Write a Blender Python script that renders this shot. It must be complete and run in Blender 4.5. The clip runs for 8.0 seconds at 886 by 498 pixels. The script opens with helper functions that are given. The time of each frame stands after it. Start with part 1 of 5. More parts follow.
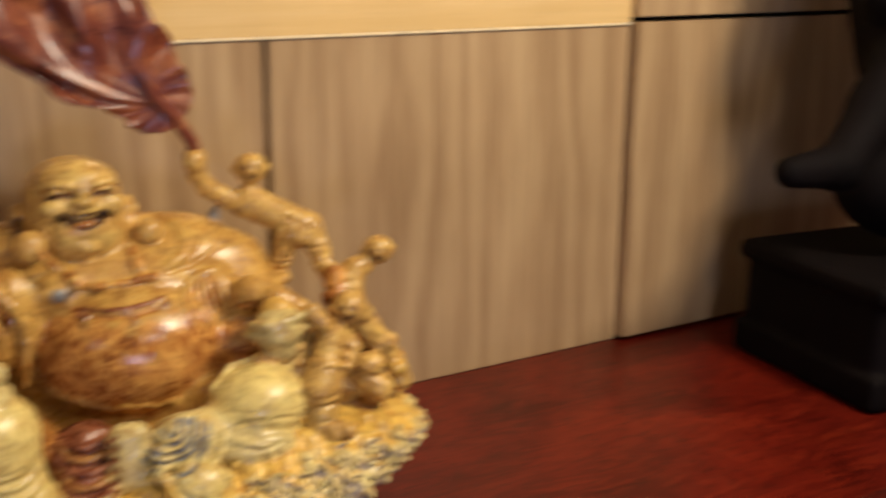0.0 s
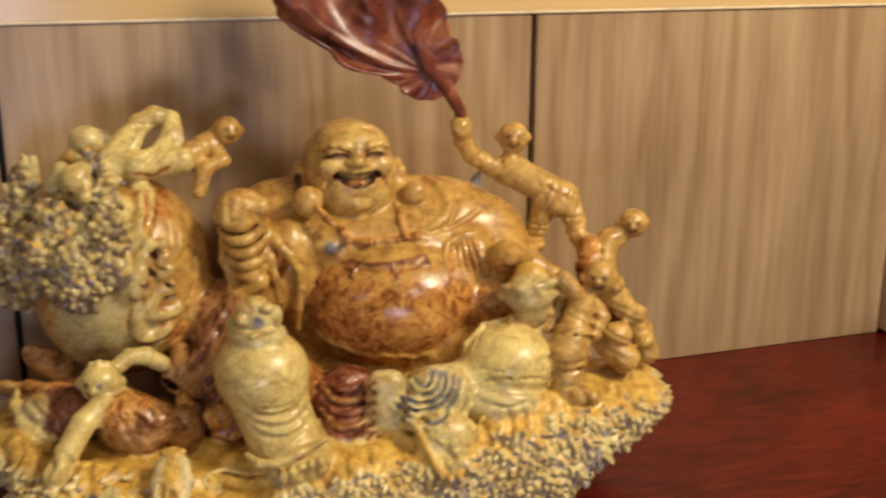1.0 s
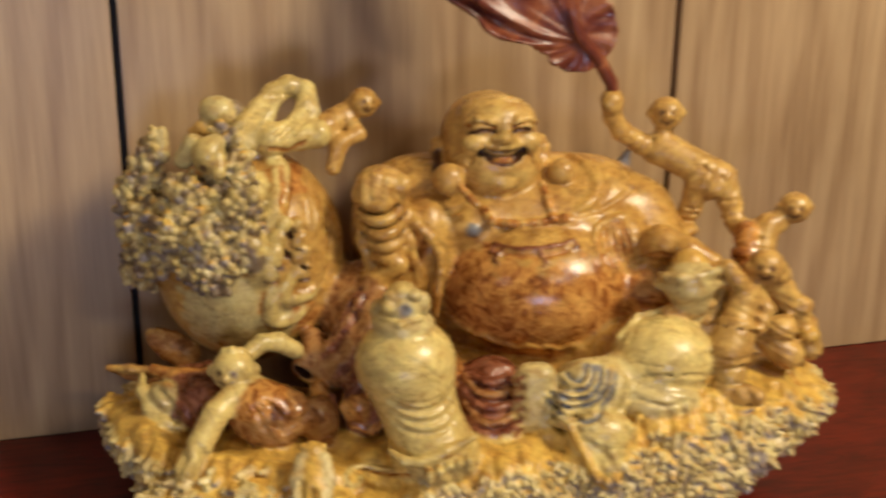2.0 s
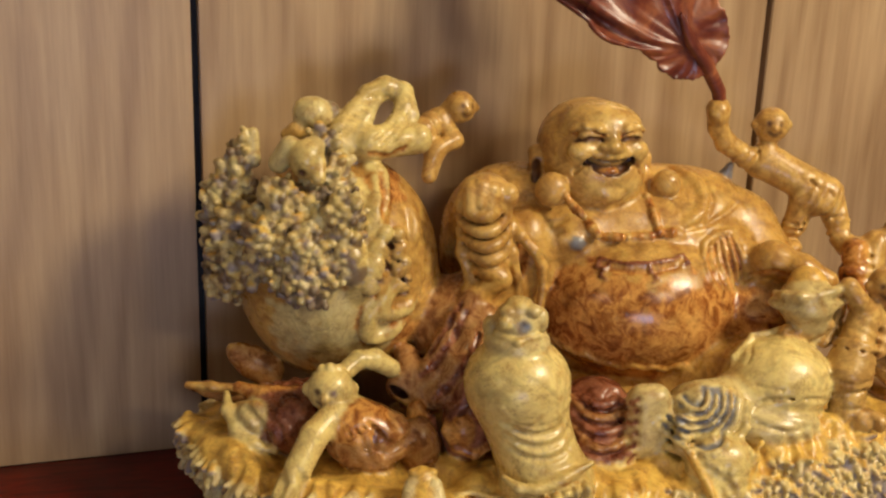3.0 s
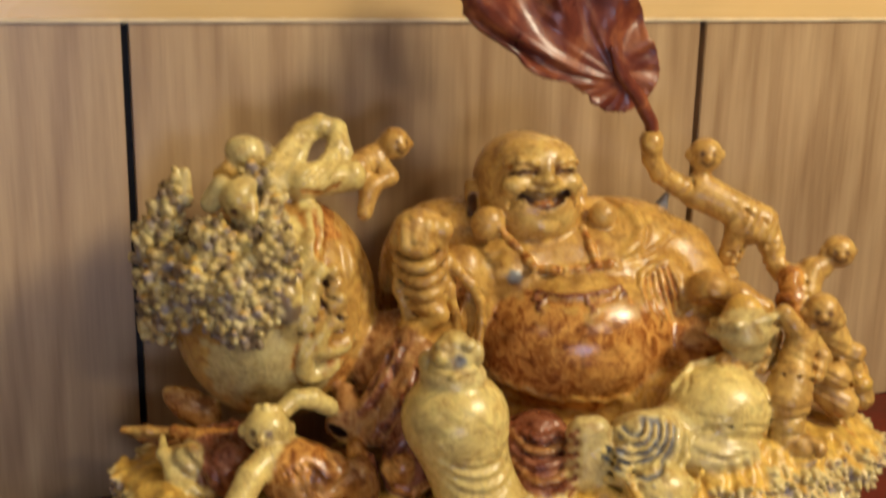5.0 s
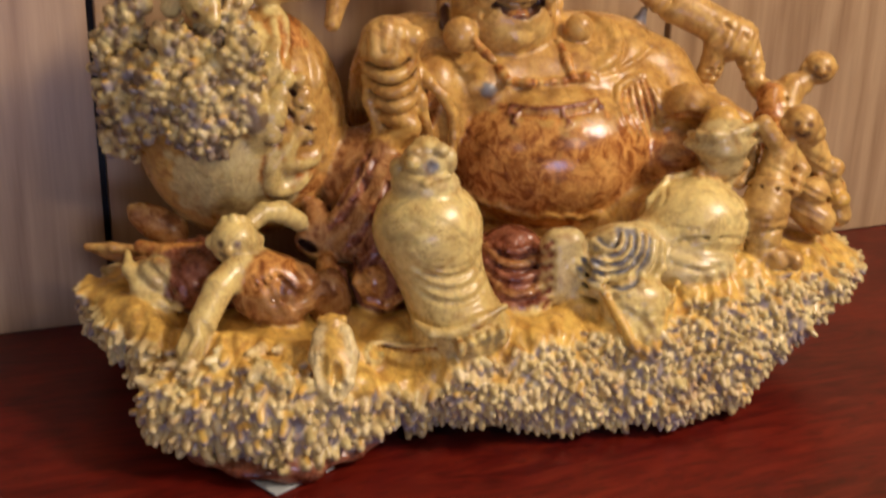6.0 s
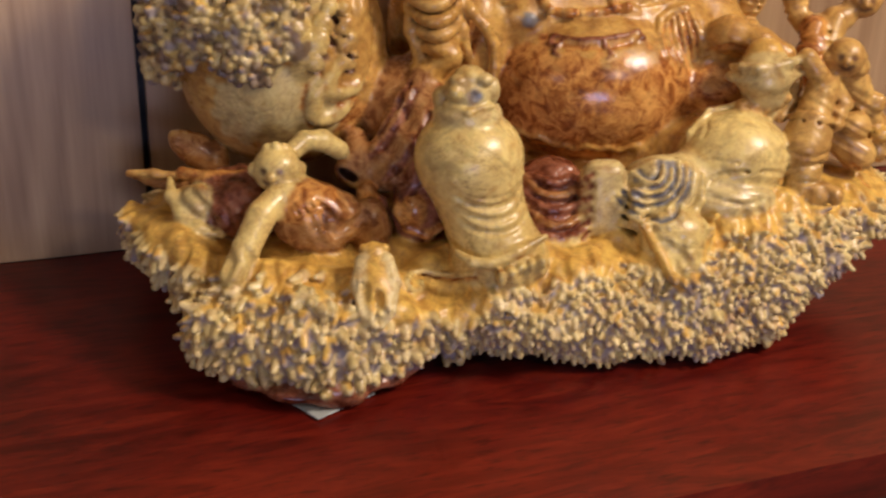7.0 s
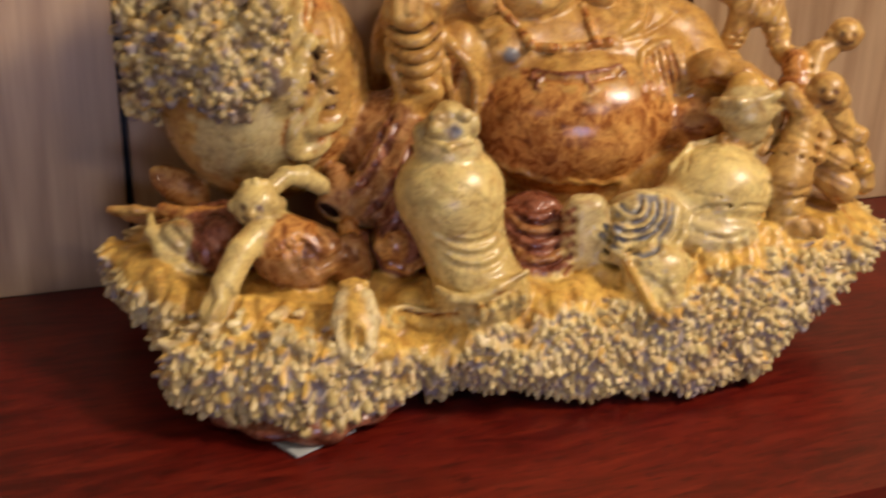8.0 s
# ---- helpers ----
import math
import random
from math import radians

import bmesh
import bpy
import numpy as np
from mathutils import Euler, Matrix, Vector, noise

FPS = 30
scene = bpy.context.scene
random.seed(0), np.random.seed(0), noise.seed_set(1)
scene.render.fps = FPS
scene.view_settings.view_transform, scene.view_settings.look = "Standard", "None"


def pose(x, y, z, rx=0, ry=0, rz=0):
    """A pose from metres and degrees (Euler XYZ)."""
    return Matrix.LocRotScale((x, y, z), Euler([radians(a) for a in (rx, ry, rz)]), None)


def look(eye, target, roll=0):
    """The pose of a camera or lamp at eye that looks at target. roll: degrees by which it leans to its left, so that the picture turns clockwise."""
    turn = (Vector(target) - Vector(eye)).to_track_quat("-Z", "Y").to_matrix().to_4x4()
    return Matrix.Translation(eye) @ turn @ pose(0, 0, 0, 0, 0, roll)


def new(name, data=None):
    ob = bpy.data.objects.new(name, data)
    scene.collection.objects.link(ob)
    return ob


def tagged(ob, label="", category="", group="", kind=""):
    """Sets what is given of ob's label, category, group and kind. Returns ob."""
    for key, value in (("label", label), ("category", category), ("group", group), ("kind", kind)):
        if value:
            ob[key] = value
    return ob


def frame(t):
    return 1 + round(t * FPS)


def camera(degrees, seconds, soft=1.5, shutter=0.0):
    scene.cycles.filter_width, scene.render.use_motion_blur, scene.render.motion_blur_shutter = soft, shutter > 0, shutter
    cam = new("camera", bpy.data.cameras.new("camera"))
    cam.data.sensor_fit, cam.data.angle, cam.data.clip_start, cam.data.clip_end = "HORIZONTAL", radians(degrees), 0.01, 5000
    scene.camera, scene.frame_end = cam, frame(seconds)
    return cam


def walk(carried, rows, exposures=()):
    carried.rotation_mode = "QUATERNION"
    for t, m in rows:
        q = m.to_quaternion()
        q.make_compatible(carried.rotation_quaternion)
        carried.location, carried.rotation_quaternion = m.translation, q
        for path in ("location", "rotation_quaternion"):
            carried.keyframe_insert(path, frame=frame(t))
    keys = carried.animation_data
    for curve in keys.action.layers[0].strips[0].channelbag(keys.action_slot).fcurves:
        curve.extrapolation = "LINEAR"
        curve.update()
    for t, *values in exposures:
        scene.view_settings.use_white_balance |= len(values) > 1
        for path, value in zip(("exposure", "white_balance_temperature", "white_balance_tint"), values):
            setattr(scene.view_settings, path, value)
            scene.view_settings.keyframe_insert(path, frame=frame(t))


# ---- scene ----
# the walk: seconds, eye, target, roll
cam = camera(42.4, 8.0, soft=2.4, shutter=0.8)
PATH = [
    (0, (0.081, -1.392, 1.449), (1.108, 0.243, 0.926), 0.5),
    (0.5, (0.074, -1.423, 1.454), (0.827, 0.342, 0.892), 1.3),
    (1, (0.07, -1.425, 1.451), (0.686, 0.392, 0.884), 0.4),
    (1.5, (0.042, -1.387, 1.445), (0.598, 0.442, 0.857), 0.7),
    (2, (-0.003, -1.311, 1.437), (0.526, 0.517, 0.821), 0.6),
    (2.2, (-0.026, -1.28, 1.429), (0.493, 0.551, 0.813), 0.5),
    (3.3, (-0.134, -1.207, 1.398), (0.494, 0.606, 0.835), 2.7),
    (3.5, (-0.132, -1.208, 1.392), (0.504, 0.607, 0.843), 3.0),
    (4, (-0.126, -1.219, 1.417), (0.552, 0.599, 0.935), 3.0),
    (4.2, (-0.121, -1.218, 1.441), (0.562, 0.603, 0.975), 2.2),
    (5.3, (-0.091, -1.219, 1.378), (0.575, 0.579, 0.81), 1.2),
    (5.5, (-0.092, -1.214, 1.361), (0.591, 0.561, 0.74), 1.3),
    (6, (-0.091, -1.214, 1.327), (0.599, 0.528, 0.629), 1.4),
    (6.5, (-0.102, -1.206, 1.327), (0.584, 0.5, 0.541), 1.8),
    (7, (-0.113, -1.213, 1.324), (0.537, 0.499, 0.52), 1.8),
    (7.5, (-0.115, -1.217, 1.328), (0.494, 0.517, 0.539), 1.6),
    (8, (-0.097, -1.212, 1.327), (0.563, 0.519, 0.571), 1.6),
]
walk(cam, [(t, look(eye, target, roll)) for t, eye, target, roll in PATH],
     [(0.0, 0.0, 6100, 16), (2.2, 0.0, 6200, 15), (3.3, 0.0, 6350, 15), (4.2, 0.0, 6450, 12), (5.3, 0.0, 6250, 12), (5.7, 0.0, 6250, 16), (6.1, 0.0, 5900, 31), (8.0, 0.0, 6000, 28)])

# ---- world, lights, exposure ----
world = bpy.data.worlds.new("world")
scene.world = world
world.use_nodes = True
wn = world.node_tree
sky = wn.nodes.new("ShaderNodeTexSky")
sky.sky_type, sky.sun_disc, sky.sun_elevation, sky.sun_rotation = "NISHITA", False, radians(35), radians(200)
wn.links.new(sky.outputs[0], wn.nodes["Background"].inputs[0])
wn.nodes["Background"].inputs[1].default_value = 0.1

SUBJECT = Vector((0.35, -0.2, 1.08))


def lamp(name, azimuth, elevation, distance, width, height, watts, colour):
    """An area lamp seen from the carving at that bearing (0 is straight out of the wall, + to the right)."""
    a, e = radians(azimuth), radians(elevation)
    place = SUBJECT + distance * Vector((math.sin(a) * math.cos(e), -math.cos(a) * math.cos(e), math.sin(e)))
    data = bpy.data.lights.new(name, "AREA")
    data.shape, data.size, data.size_y, data.energy, data.color = "RECTANGLE", width, height, watts, colour
    ob = new(name, data)
    ob.matrix_world = look(place, SUBJECT)
    return ob


lamp("lamp_right", 41, 40, 2.2, 0.46, 0.34, 45, (1.0, 0.85, 0.58))
lamp("lamp_front", 9, 29, 2.3, 0.34, 0.12, 7, (1.0, 0.85, 0.58))
lamp("lamp_left", -55, 22, 2.0, 0.16, 0.12, 1.6, (1.0, 0.85, 0.58))
# daylight through the window in the wall behind the camera
WINDOW = (-0.96, -0.03, 0.52, 1.13)
data = bpy.data.lights.new("window_light", "AREA")
data.shape, data.size, data.size_y, data.energy, data.color = "RECTANGLE", 0.93, 0.61, 26, (0.56, 0.69, 1.0)
window_lamp = new("window_light", data)
window_lamp.matrix_world = look((-0.495, -4.02, 0.825), (0.3, 0.0, 1.1))

# ---- materials ----


class Nodes:
    """A short way to write node materials."""

    def __init__(self, name):
        self.mat = bpy.data.materials.new(name)
        self.mat.use_nodes = True
        self.tree = self.mat.node_tree
        self.bsdf = self.tree.nodes["Principled BSDF"]

    def add(self, kind, **props):
        n = self.tree.nodes.new("ShaderNode" + kind)
        for k, v in props.items():
            if k == "blend_type":
                n.blend_type = v
            elif k == "data_type":
                n.data_type = v
            elif k == "operation":
                n.operation = v
            elif k == "attribute_name":
                n.attribute_name = v
            elif k == "feature":
                n.feature = v
        return n

    def link(self, a, b):
        self.tree.links.new(a, b)

    def coords(self, scale=(1, 1, 1), turn=(0, 0, 0)):
        c, m = self.add("TexCoord"), self.add("Mapping")
        m.inputs["Scale"].default_value = scale
        m.inputs["Rotation"].default_value = turn
        self.link(c.outputs["Object"], m.inputs["Vector"])
        return m.outputs["Vector"]

    def noise(self, vector, scale, detail=4.0, rough=0.55, warp=0.0):
        n = self.add("TexNoise")
        n.inputs["Scale"].default_value, n.inputs["Detail"].default_value = scale, detail
        n.inputs["Roughness"].default_value, n.inputs["Distortion"].default_value = rough, warp
        self.link(vector, n.inputs["Vector"])
        return n.outputs["Fac"]

    def ramp(self, fac, *stops):
        n = self.add("ValToRGB")
        e = n.color_ramp.elements
        while len(e) < len(stops):
            e.new(0.5)
        for s, (at, c) in zip(e, stops):
            s.position = at
            s.color = (*c, 1) if len(c) == 3 else c
        self.link(fac, n.inputs["Fac"])
        return n.outputs["Color"]

    def mix(self, fac, a, b, mode="MIX"):
        n = self.add("Mix", data_type="RGBA", blend_type=mode)
        for value, slot in ((fac, n.inputs[0]), (a, n.inputs[6]), (b, n.inputs[7])):
            if isinstance(value, (int, float)):
                slot.default_value = value
            elif isinstance(value, tuple):
                slot.default_value = (*value, 1)
            else:
                self.link(value, slot)
        return n.outputs[2]

    def bump(self, fac, strength, distance):
        n = self.add("Bump")
        n.inputs["Strength"].default_value, n.inputs["Distance"].default_value = strength, distance
        self.link(fac, n.inputs["Height"])
        self.link(n.outputs["Normal"], self.bsdf.inputs["Normal"])

    def done(self, colour=None, rough=0.5, metal=0.0, coat=0.0):
        if isinstance(colour, tuple):
            self.bsdf.inputs["Base Color"].default_value = (*colour, 1)
        elif colour is not None:
            self.link(colour, self.bsdf.inputs["Base Color"])
        if isinstance(rough, (int, float)):
            self.bsdf.inputs["Roughness"].default_value = rough
        else:
            self.link(rough, self.bsdf.inputs["Roughness"])
        self.bsdf.inputs["Metallic"].default_value = metal
        self.bsdf.inputs["Coat Weight"].default_value = coat
        self.bsdf.inputs["Coat Roughness"].default_value = 0.12
        return self.mat


GREY = (0.0, 0.0, 0.0), (1.0, 1.0, 1.0)


def veneer(name, dark, mid, light, turn, rough=0.38, fine=1.0, pore=0.25, figure=0.24):
    """Wood veneer whose grain runs along z, or along x with a turn about y."""
    n = Nodes(name)
    info = n.add("ObjectInfo")
    shift = n.add("VectorMath", operation="ADD")
    n.link(n.coords((1, 1, 1), turn), shift.inputs[0])
    spread = n.add("VectorMath", operation="SCALE")
    spread.inputs[0].default_value = (7.0, 5.0, 3.0)
    n.link(info.outputs["Random"], spread.inputs["Scale"])
    n.link(spread.outputs[0], shift.inputs[1])
    stretch = n.add("Mapping")
    stretch.inputs["Scale"].default_value = (1, 1, 0.045)
    n.link(shift.outputs[0], stretch.inputs["Vector"])
    broad = n.noise(stretch.outputs[0], 9 * fine, 3, 0.5, 0.6)
    streak = n.noise(stretch.outputs[0], 70 * fine, 5, 0.65, 0.2)
    pores = n.noise(stretch.outputs[0], 330 * fine, 2, 0.5)
    cloud = n.noise(shift.outputs[0], 4.0, 3, 0.5)
    base = n.ramp(streak, (0.30, dark), (0.5, mid), (0.70, light))
    base = n.mix(0.30, base, n.ramp(broad, (0.3, dark), (0.5, mid), (0.7, light)))
    base = n.mix(n.ramp(pores, (0.56, GREY[0]), (0.7, (pore,) * 3)), base, tuple(0.55 * c for c in dark))
    arch = n.add("TexWave")
    arch.inputs["Scale"].default_value, arch.inputs["Distortion"].default_value = 5.0, 16.0
    arch.inputs["Detail"].default_value, arch.inputs["Detail Scale"].default_value = 3.0, 1.3
    bow = n.add("Mapping")
    bow.inputs["Scale"].default_value = (1, 1, 0.16)
    n.link(shift.outputs[0], bow.inputs["Vector"])
    n.link(bow.outputs[0], arch.inputs["Vector"])
    base = n.mix(figure, base, n.ramp(arch.outputs["Fac"], (0.0, dark), (0.35, mid), (0.9, light)))
    base = n.mix(0.35, base, n.ramp(cloud, (0.35, (0.72, 0.7, 0.68)), (0.65, (1.0, 1.0, 1.0))), "MULTIPLY")
    n.bump(streak, 0.08, 0.001)
    return n.done(base, n.ramp(cloud, (0.3, (rough - 0.06,) * 3), (0.7, (rough + 0.08,) * 3)))


PANEL = veneer("panel_veneer", (0.27, 0.163, 0.080), (0.41, 0.268, 0.138), (0.525, 0.370, 0.200), (0, 0, 0), 0.38, 1.35, 0.14, 0.34)
RAIL = veneer("honey_wood", (0.68, 0.45, 0.18), (0.75, 0.52, 0.23), (0.82, 0.60, 0.30), (0, radians(90), 0), 0.24, 0.5, 0.08, 0.1)


def shelf_material():
    n = Nodes("red_lacquered_wood")
    v = n.coords((0.2, 1, 1))
    n.bsdf.inputs["Specular IOR Level"].default_value = 0.26
    streak = n.noise(v, 30, 7, 0.7, 2.6)
    fine = n.noise(v, 160, 3, 0.6)
    cloud = n.noise(n.coords((0.6, 1, 1)), 5, 4, 0.55, 0.5)
    base = n.ramp(streak, (0.36, (0.030, 0.002, 0.001)), (0.5, (0.115, 0.007, 0.003)), (0.68, (0.22, 0.022, 0.006)))
    base = n.mix(0.5, base, n.ramp(cloud, (0.36, (0.022, 0.002, 0.001)), (0.5, (0.095, 0.007, 0.003)), (0.66, (0.18, 0.017, 0.005))))
    base = n.mix(n.ramp(fine, (0.55, GREY[0]), (0.68, (0.7, 0.7, 0.7))), base, (0.03, 0.003, 0.002))
    n.bump(fine, 0.06, 0.0006)
    return n.done(base, n.ramp(cloud, (0.3, (0.26,) * 3), (0.7, (0.38,) * 3)))


SHELF = shelf_material()


def stone_material():
    """Waxed carved stone: the colour of each vein of the block, with shade tinted into the cuts, is on the mesh, with
    mottling and cracks over it.
    """
    n = Nodes("carved_stone")
    tint = n.add("VertexColor")
    tint.layer_name = "stone"
    v = n.coords()
    patches = n.noise(v, 62, 7, 0.68, 0.9)
    soft = n.noise(v, 17, 3, 0.5, 0.6)
    specks = n.noise(v, 190, 4, 0.6, 0.3)
    veins = n.noise(v, 13, 5, 0.6, 2.4)
    sharp = n.ramp(veins, (0.485, GREY[0]), (0.5, (0.7, 0.7, 0.7)), (0.515, GREY[0]))
    # the browner the stone, the more it is mottled
    split = n.add("SeparateColor")
    n.link(tint.outputs["Color"], split.inputs["Color"])
    share = n.add("Math", operation="DIVIDE")
    n.link(split.outputs["Green"], share.inputs[0])
    n.link(split.outputs["Red"], share.inputs[1])
    brown = n.ramp(share.outputs[0], (0.44, (0.95, 0.95, 0.95)), (0.54, (0.42, 0.42, 0.42)), (0.72, (0.2, 0.2, 0.2)))
    base = n.mix(0.6, tint.outputs["Color"], n.ramp(soft, (0.3, (0.74, 0.66, 0.52)), (0.5, (1.0, 1.0, 1.0)), (0.7, (1.2, 1.2, 1.16))), "MULTIPLY")
    blotch = n.ramp(patches, (0.34, (0.30, 0.16, 0.10)), (0.44, (0.66, 0.50, 0.40)), (0.51, (1.12, 1.14, 1.08)), (0.64, (1.5, 1.8, 1.9)))
    base = n.mix(brown, base, n.mix(1.0, base, blotch, "MULTIPLY"))
    wash = n.noise(v, 28, 6, 0.68, 1.6)
    base = n.mix(n.ramp(wash, (0.52, GREY[0]), (0.70, (0.75, 0.75, 0.75))), base, n.mix(1.0, base, (0.62, 0.42, 0.24), "MULTIPLY"))
    smudge = n.noise(v, 24, 4, 0.6, 1.8)
    base = n.mix(n.ramp(smudge, (0.53, GREY[0]), (0.66, (0.6, 0.6, 0.6))), base, n.mix(1.0, base, (0.52, 0.50, 0.52), "MULTIPLY"))
    base = n.mix(0.20, base, n.ramp(specks, (0.33, (0.42, 0.30, 0.24)), (0.5, (1.0, 1.0, 1.0)), (0.7, (1.12, 1.1, 1.05))), "MULTIPLY")
    base = n.mix(n.mix(0.6, GREY[0], sharp), base, (0.20, 0.075, 0.03))
    tooling = n.noise(n.coords((1.0, 1.0, 0.35)), 330, 3, 0.6, 1.2)
    n.bump(n.mix(0.45, n.mix(0.45, patches, specks), tooling), 0.32, 0.0014)
    worn = n.add("Math", operation="MULTIPLY_ADD")
    worn.inputs[1].default_value = 0.34
    n.link(n.noise(v, 85, 5, 0.65, 0.5), worn.inputs[0])
    offset = n.add("Math", operation="SUBTRACT")
    offset.inputs[1].default_value = 0.20
    n.link(tint.outputs["Alpha"], offset.inputs[0])
    n.link(offset.outputs[0], worn.inputs[2])
    return n.done(base, worn.outputs[0], coat=0.0)


STONE = stone_material()


def plain(name, colour, rough=0.5, speckle=0.15, scale=30.0, metal=0.0):
    n = Nodes(name)
    a = n.noise(n.coords(), scale, 5, 0.6)
    low = tuple(c * (1 - speckle) for c in colour)
    high = tuple(min(1.0, c * (1 + speckle)) for c in colour)
    n.bump(a, 0.1, 0.001)
    return n.done(n.ramp(a, (0.3, low), (0.7, high)), rough, metal)


BLACK = plain("black_gap", (0.008, 0.007, 0.007), 0.7)
PLASTER = plain("warm_plaster", (0.36, 0.31, 0.25), 0.8, 0.05, 6)
FLOORING = plain("floor_tile", (0.35, 0.27, 0.2), 0.4, 0.12, 4)
CEILING = plain("ceiling_paint", (0.6, 0.57, 0.52), 0.85, 0.03, 5)
DARKWOOD = plain("dark_wood", (0.0035, 0.0022, 0.0025), 0.75, 0.4, 14)
DARKWOOD.node_tree.nodes["Principled BSDF"].inputs["Specular IOR Level"].default_value = 0.08
CABINET = plain("cabinet_wood", (0.05, 0.009, 0.006), 0.45, 0.35, 8)
PAPER = plain("grey_card", (0.42, 0.46, 0.44), 0.7, 0.1, 60)


def leaf_material():
    n = Nodes("maroon_leaf_stone")
    v = n.coords()
    a = n.noise(v, 26, 5, 0.6, 1.0)
    b = n.noise(v, 110, 4, 0.6)
    base = n.ramp(a, (0.3, (0.065, 0.014, 0.012)), (0.48, (0.16, 0.036, 0.018)), (0.68, (0.38, 0.13, 0.045)))
    base = n.mix(0.5, base, n.ramp(b, (0.35, (0.6, 0.55, 0.55)), (0.65, (1.1, 1.1, 1.1))), "MULTIPLY")
    n.bump(b, 0.15, 0.001)
    return n.done(base, n.ramp(a, (0.3, (0.26,) * 3), (0.7, (0.40,) * 3)))


LEAFSTONE = leaf_material()

# ---- small builders ----


def mesh_of(name, bm, material, smooth=False):
    me = bpy.data.meshes.new(name)
    bm.to_mesh(me)
    bm.free()
    me.materials.append(material)
    if smooth:
        me.polygons.foreach_set("use_smooth", [True] * len(me.polygons))
    return me


def part(name, bm, material, parent=None, label="", smooth=False):
    ob = new(name, mesh_of(name, bm, material, smooth))
    ob.parent = parent
    return tagged(ob, label)


def slab(x0, x1, y0, y1, z0, z1, bevel=0.0, segments=2):
    bm = bmesh.new()
    bmesh.ops.create_cube(bm, size=1)
    for v in bm.verts:
        v.co = Vector(((x0 + x1) / 2 + v.co.x * (x1 - x0), (y0 + y1) / 2 + v.co.y * (y1 - y0), (z0 + z1) / 2 + v.co.z * (z1 - z0)))
    if bevel:
        bmesh.ops.bevel(bm, geom=bm.edges[:], offset=bevel, segments=segments, affect="EDGES")
    return bm


# ---- the room ----
TOP = 0.8        # shelf top
EDGE = 1.322     # lower edge of the honey-coloured rail
X0, X1, Y0, CEIL = -2.6, 3.2, -4.0, 2.7


def structure(name, bm, material, label):
    return tagged(part(name, bm, material), label, kind="structure")


structure("floor", slab(X0, X1, Y0, 0.2, -0.1, 0.0), FLOORING, "plain brown tiled floor of the room")
structure("ceiling", slab(X0, X1, Y0, 0.2, CEIL, CEIL + 0.1), CEILING, "plain off-white painted ceiling")
structure("wall_west", slab(X0 - 0.1, X0, Y0, 0.2, 0.0, CEIL), PLASTER, "plain warm plaster wall")
structure("wall_east", slab(X1, X1 + 0.1, Y0, 0.2, 0.0, CEIL), PLASTER, "plain warm plaster wall")
south = structure("wall_south", slab(X0 - 0.1, WINDOW[0], Y0 - 0.1, Y0, 0.0, CEIL), PLASTER, "plain warm plaster wall with a small window")
part("wall_piece", slab(WINDOW[1], X1 + 0.1, Y0 - 0.1, Y0, 0.0, CEIL), PLASTER, south)
part("wall_piece", slab(WINDOW[0], WINDOW[1], Y0 - 0.1, Y0, 0.0, WINDOW[2]), PLASTER, south)
part("wall_piece", slab(WINDOW[0], WINDOW[1], Y0 - 0.1, Y0, WINDOW[3], CEIL), PLASTER, south)
wall = structure("wall_north", slab(X0, X1, 0.018, 0.2, 0.0, CEIL), BLACK, "wall clad in grey-tan wood veneer panels with black gaps")


def cladding():
    gap = 0.004
    edges = (-0.72, 0.0, 0.68, 1.303)
    for a, b in zip(edges, edges[1:]):
        part("panel", slab(a + gap, b - gap, 0.0, 0.0175, TOP, EDGE + 0.01, 0.0012), PANEL, wall)
    part("panel", slab(X0, -0.72 - gap, 0.0, 0.0175, TOP, EDGE + 0.01, 0.0012), PANEL, wall)
    # beyond the last upright the cladding stands proud, and leaves dark gaps at shelf and head
    part("panel", slab(1.300, 2.2, -0.020, 0.0175, TOP + 0.007, 1.327, 0.0012), PANEL, wall)
    part("panel", slab(1.300, 2.2, -0.020, 0.0175, 1.335, 1.72, 0.0012), PANEL, wall)
    part("panel", slab(2.206, X1, 0.0, 0.0175, TOP, 1.72, 0.0012), PANEL, wall)
    part("panel", slab(X0, X1, 0.0, 0.0175, 1.72, CEIL, 0.0012), PANEL, wall)
    part("panel", slab(X0, X1, 0.0, 0.0175, 0.0, 0.75, 0.0012), PANEL, wall)


cladding()
rail = tagged(part("rail", slab(X0, 1.2995, -0.003, -0.0003, EDGE + 0.0042, 1.72, 0.0006, 1), RAIL), "honey-coloured wooden rail board above the wall panels", kind="structure")
part("edge_strip", slab(X0, 1.2995, -0.0045, -0.0003, EDGE, EDGE + 0.004, 0.0012, 2), plain("pale_edging", (0.80, 0.66, 0.42), 0.45), rail)


def shelf():
    holder = tagged(new("display_shelf"), "red-brown lacquered wooden shelf along the panelled wall", "shelf")
    holder.location = (0, 0, 0)
    part("top", slab(X0 + 0.004, X1 - 0.004, -0.595, -0.001, TOP - 0.045, TOP), SHELF, holder, "red-brown lacquered top with dark grain")
    part("lower_moulding", slab(X0 + 0.004, X1 - 0.004, -0.575, -0.001, TOP - 0.075, TOP - 0.0452, 0.008, 3), CABINET, holder)
    part("cabinet_body", slab(X0 + 0.004, X1 - 0.004, -0.545, -0.001, 0.0, TOP - 0.0752), CABINET, holder, "dark red wooden cabinet front")
    for i in range(6):
        x = X0 + 0.1 + i * 0.95
        part("door", slab(x, x + 0.93, -0.563, -0.5455, 0.08, TOP - 0.1, 0.004), CABINET, holder)
    return holder


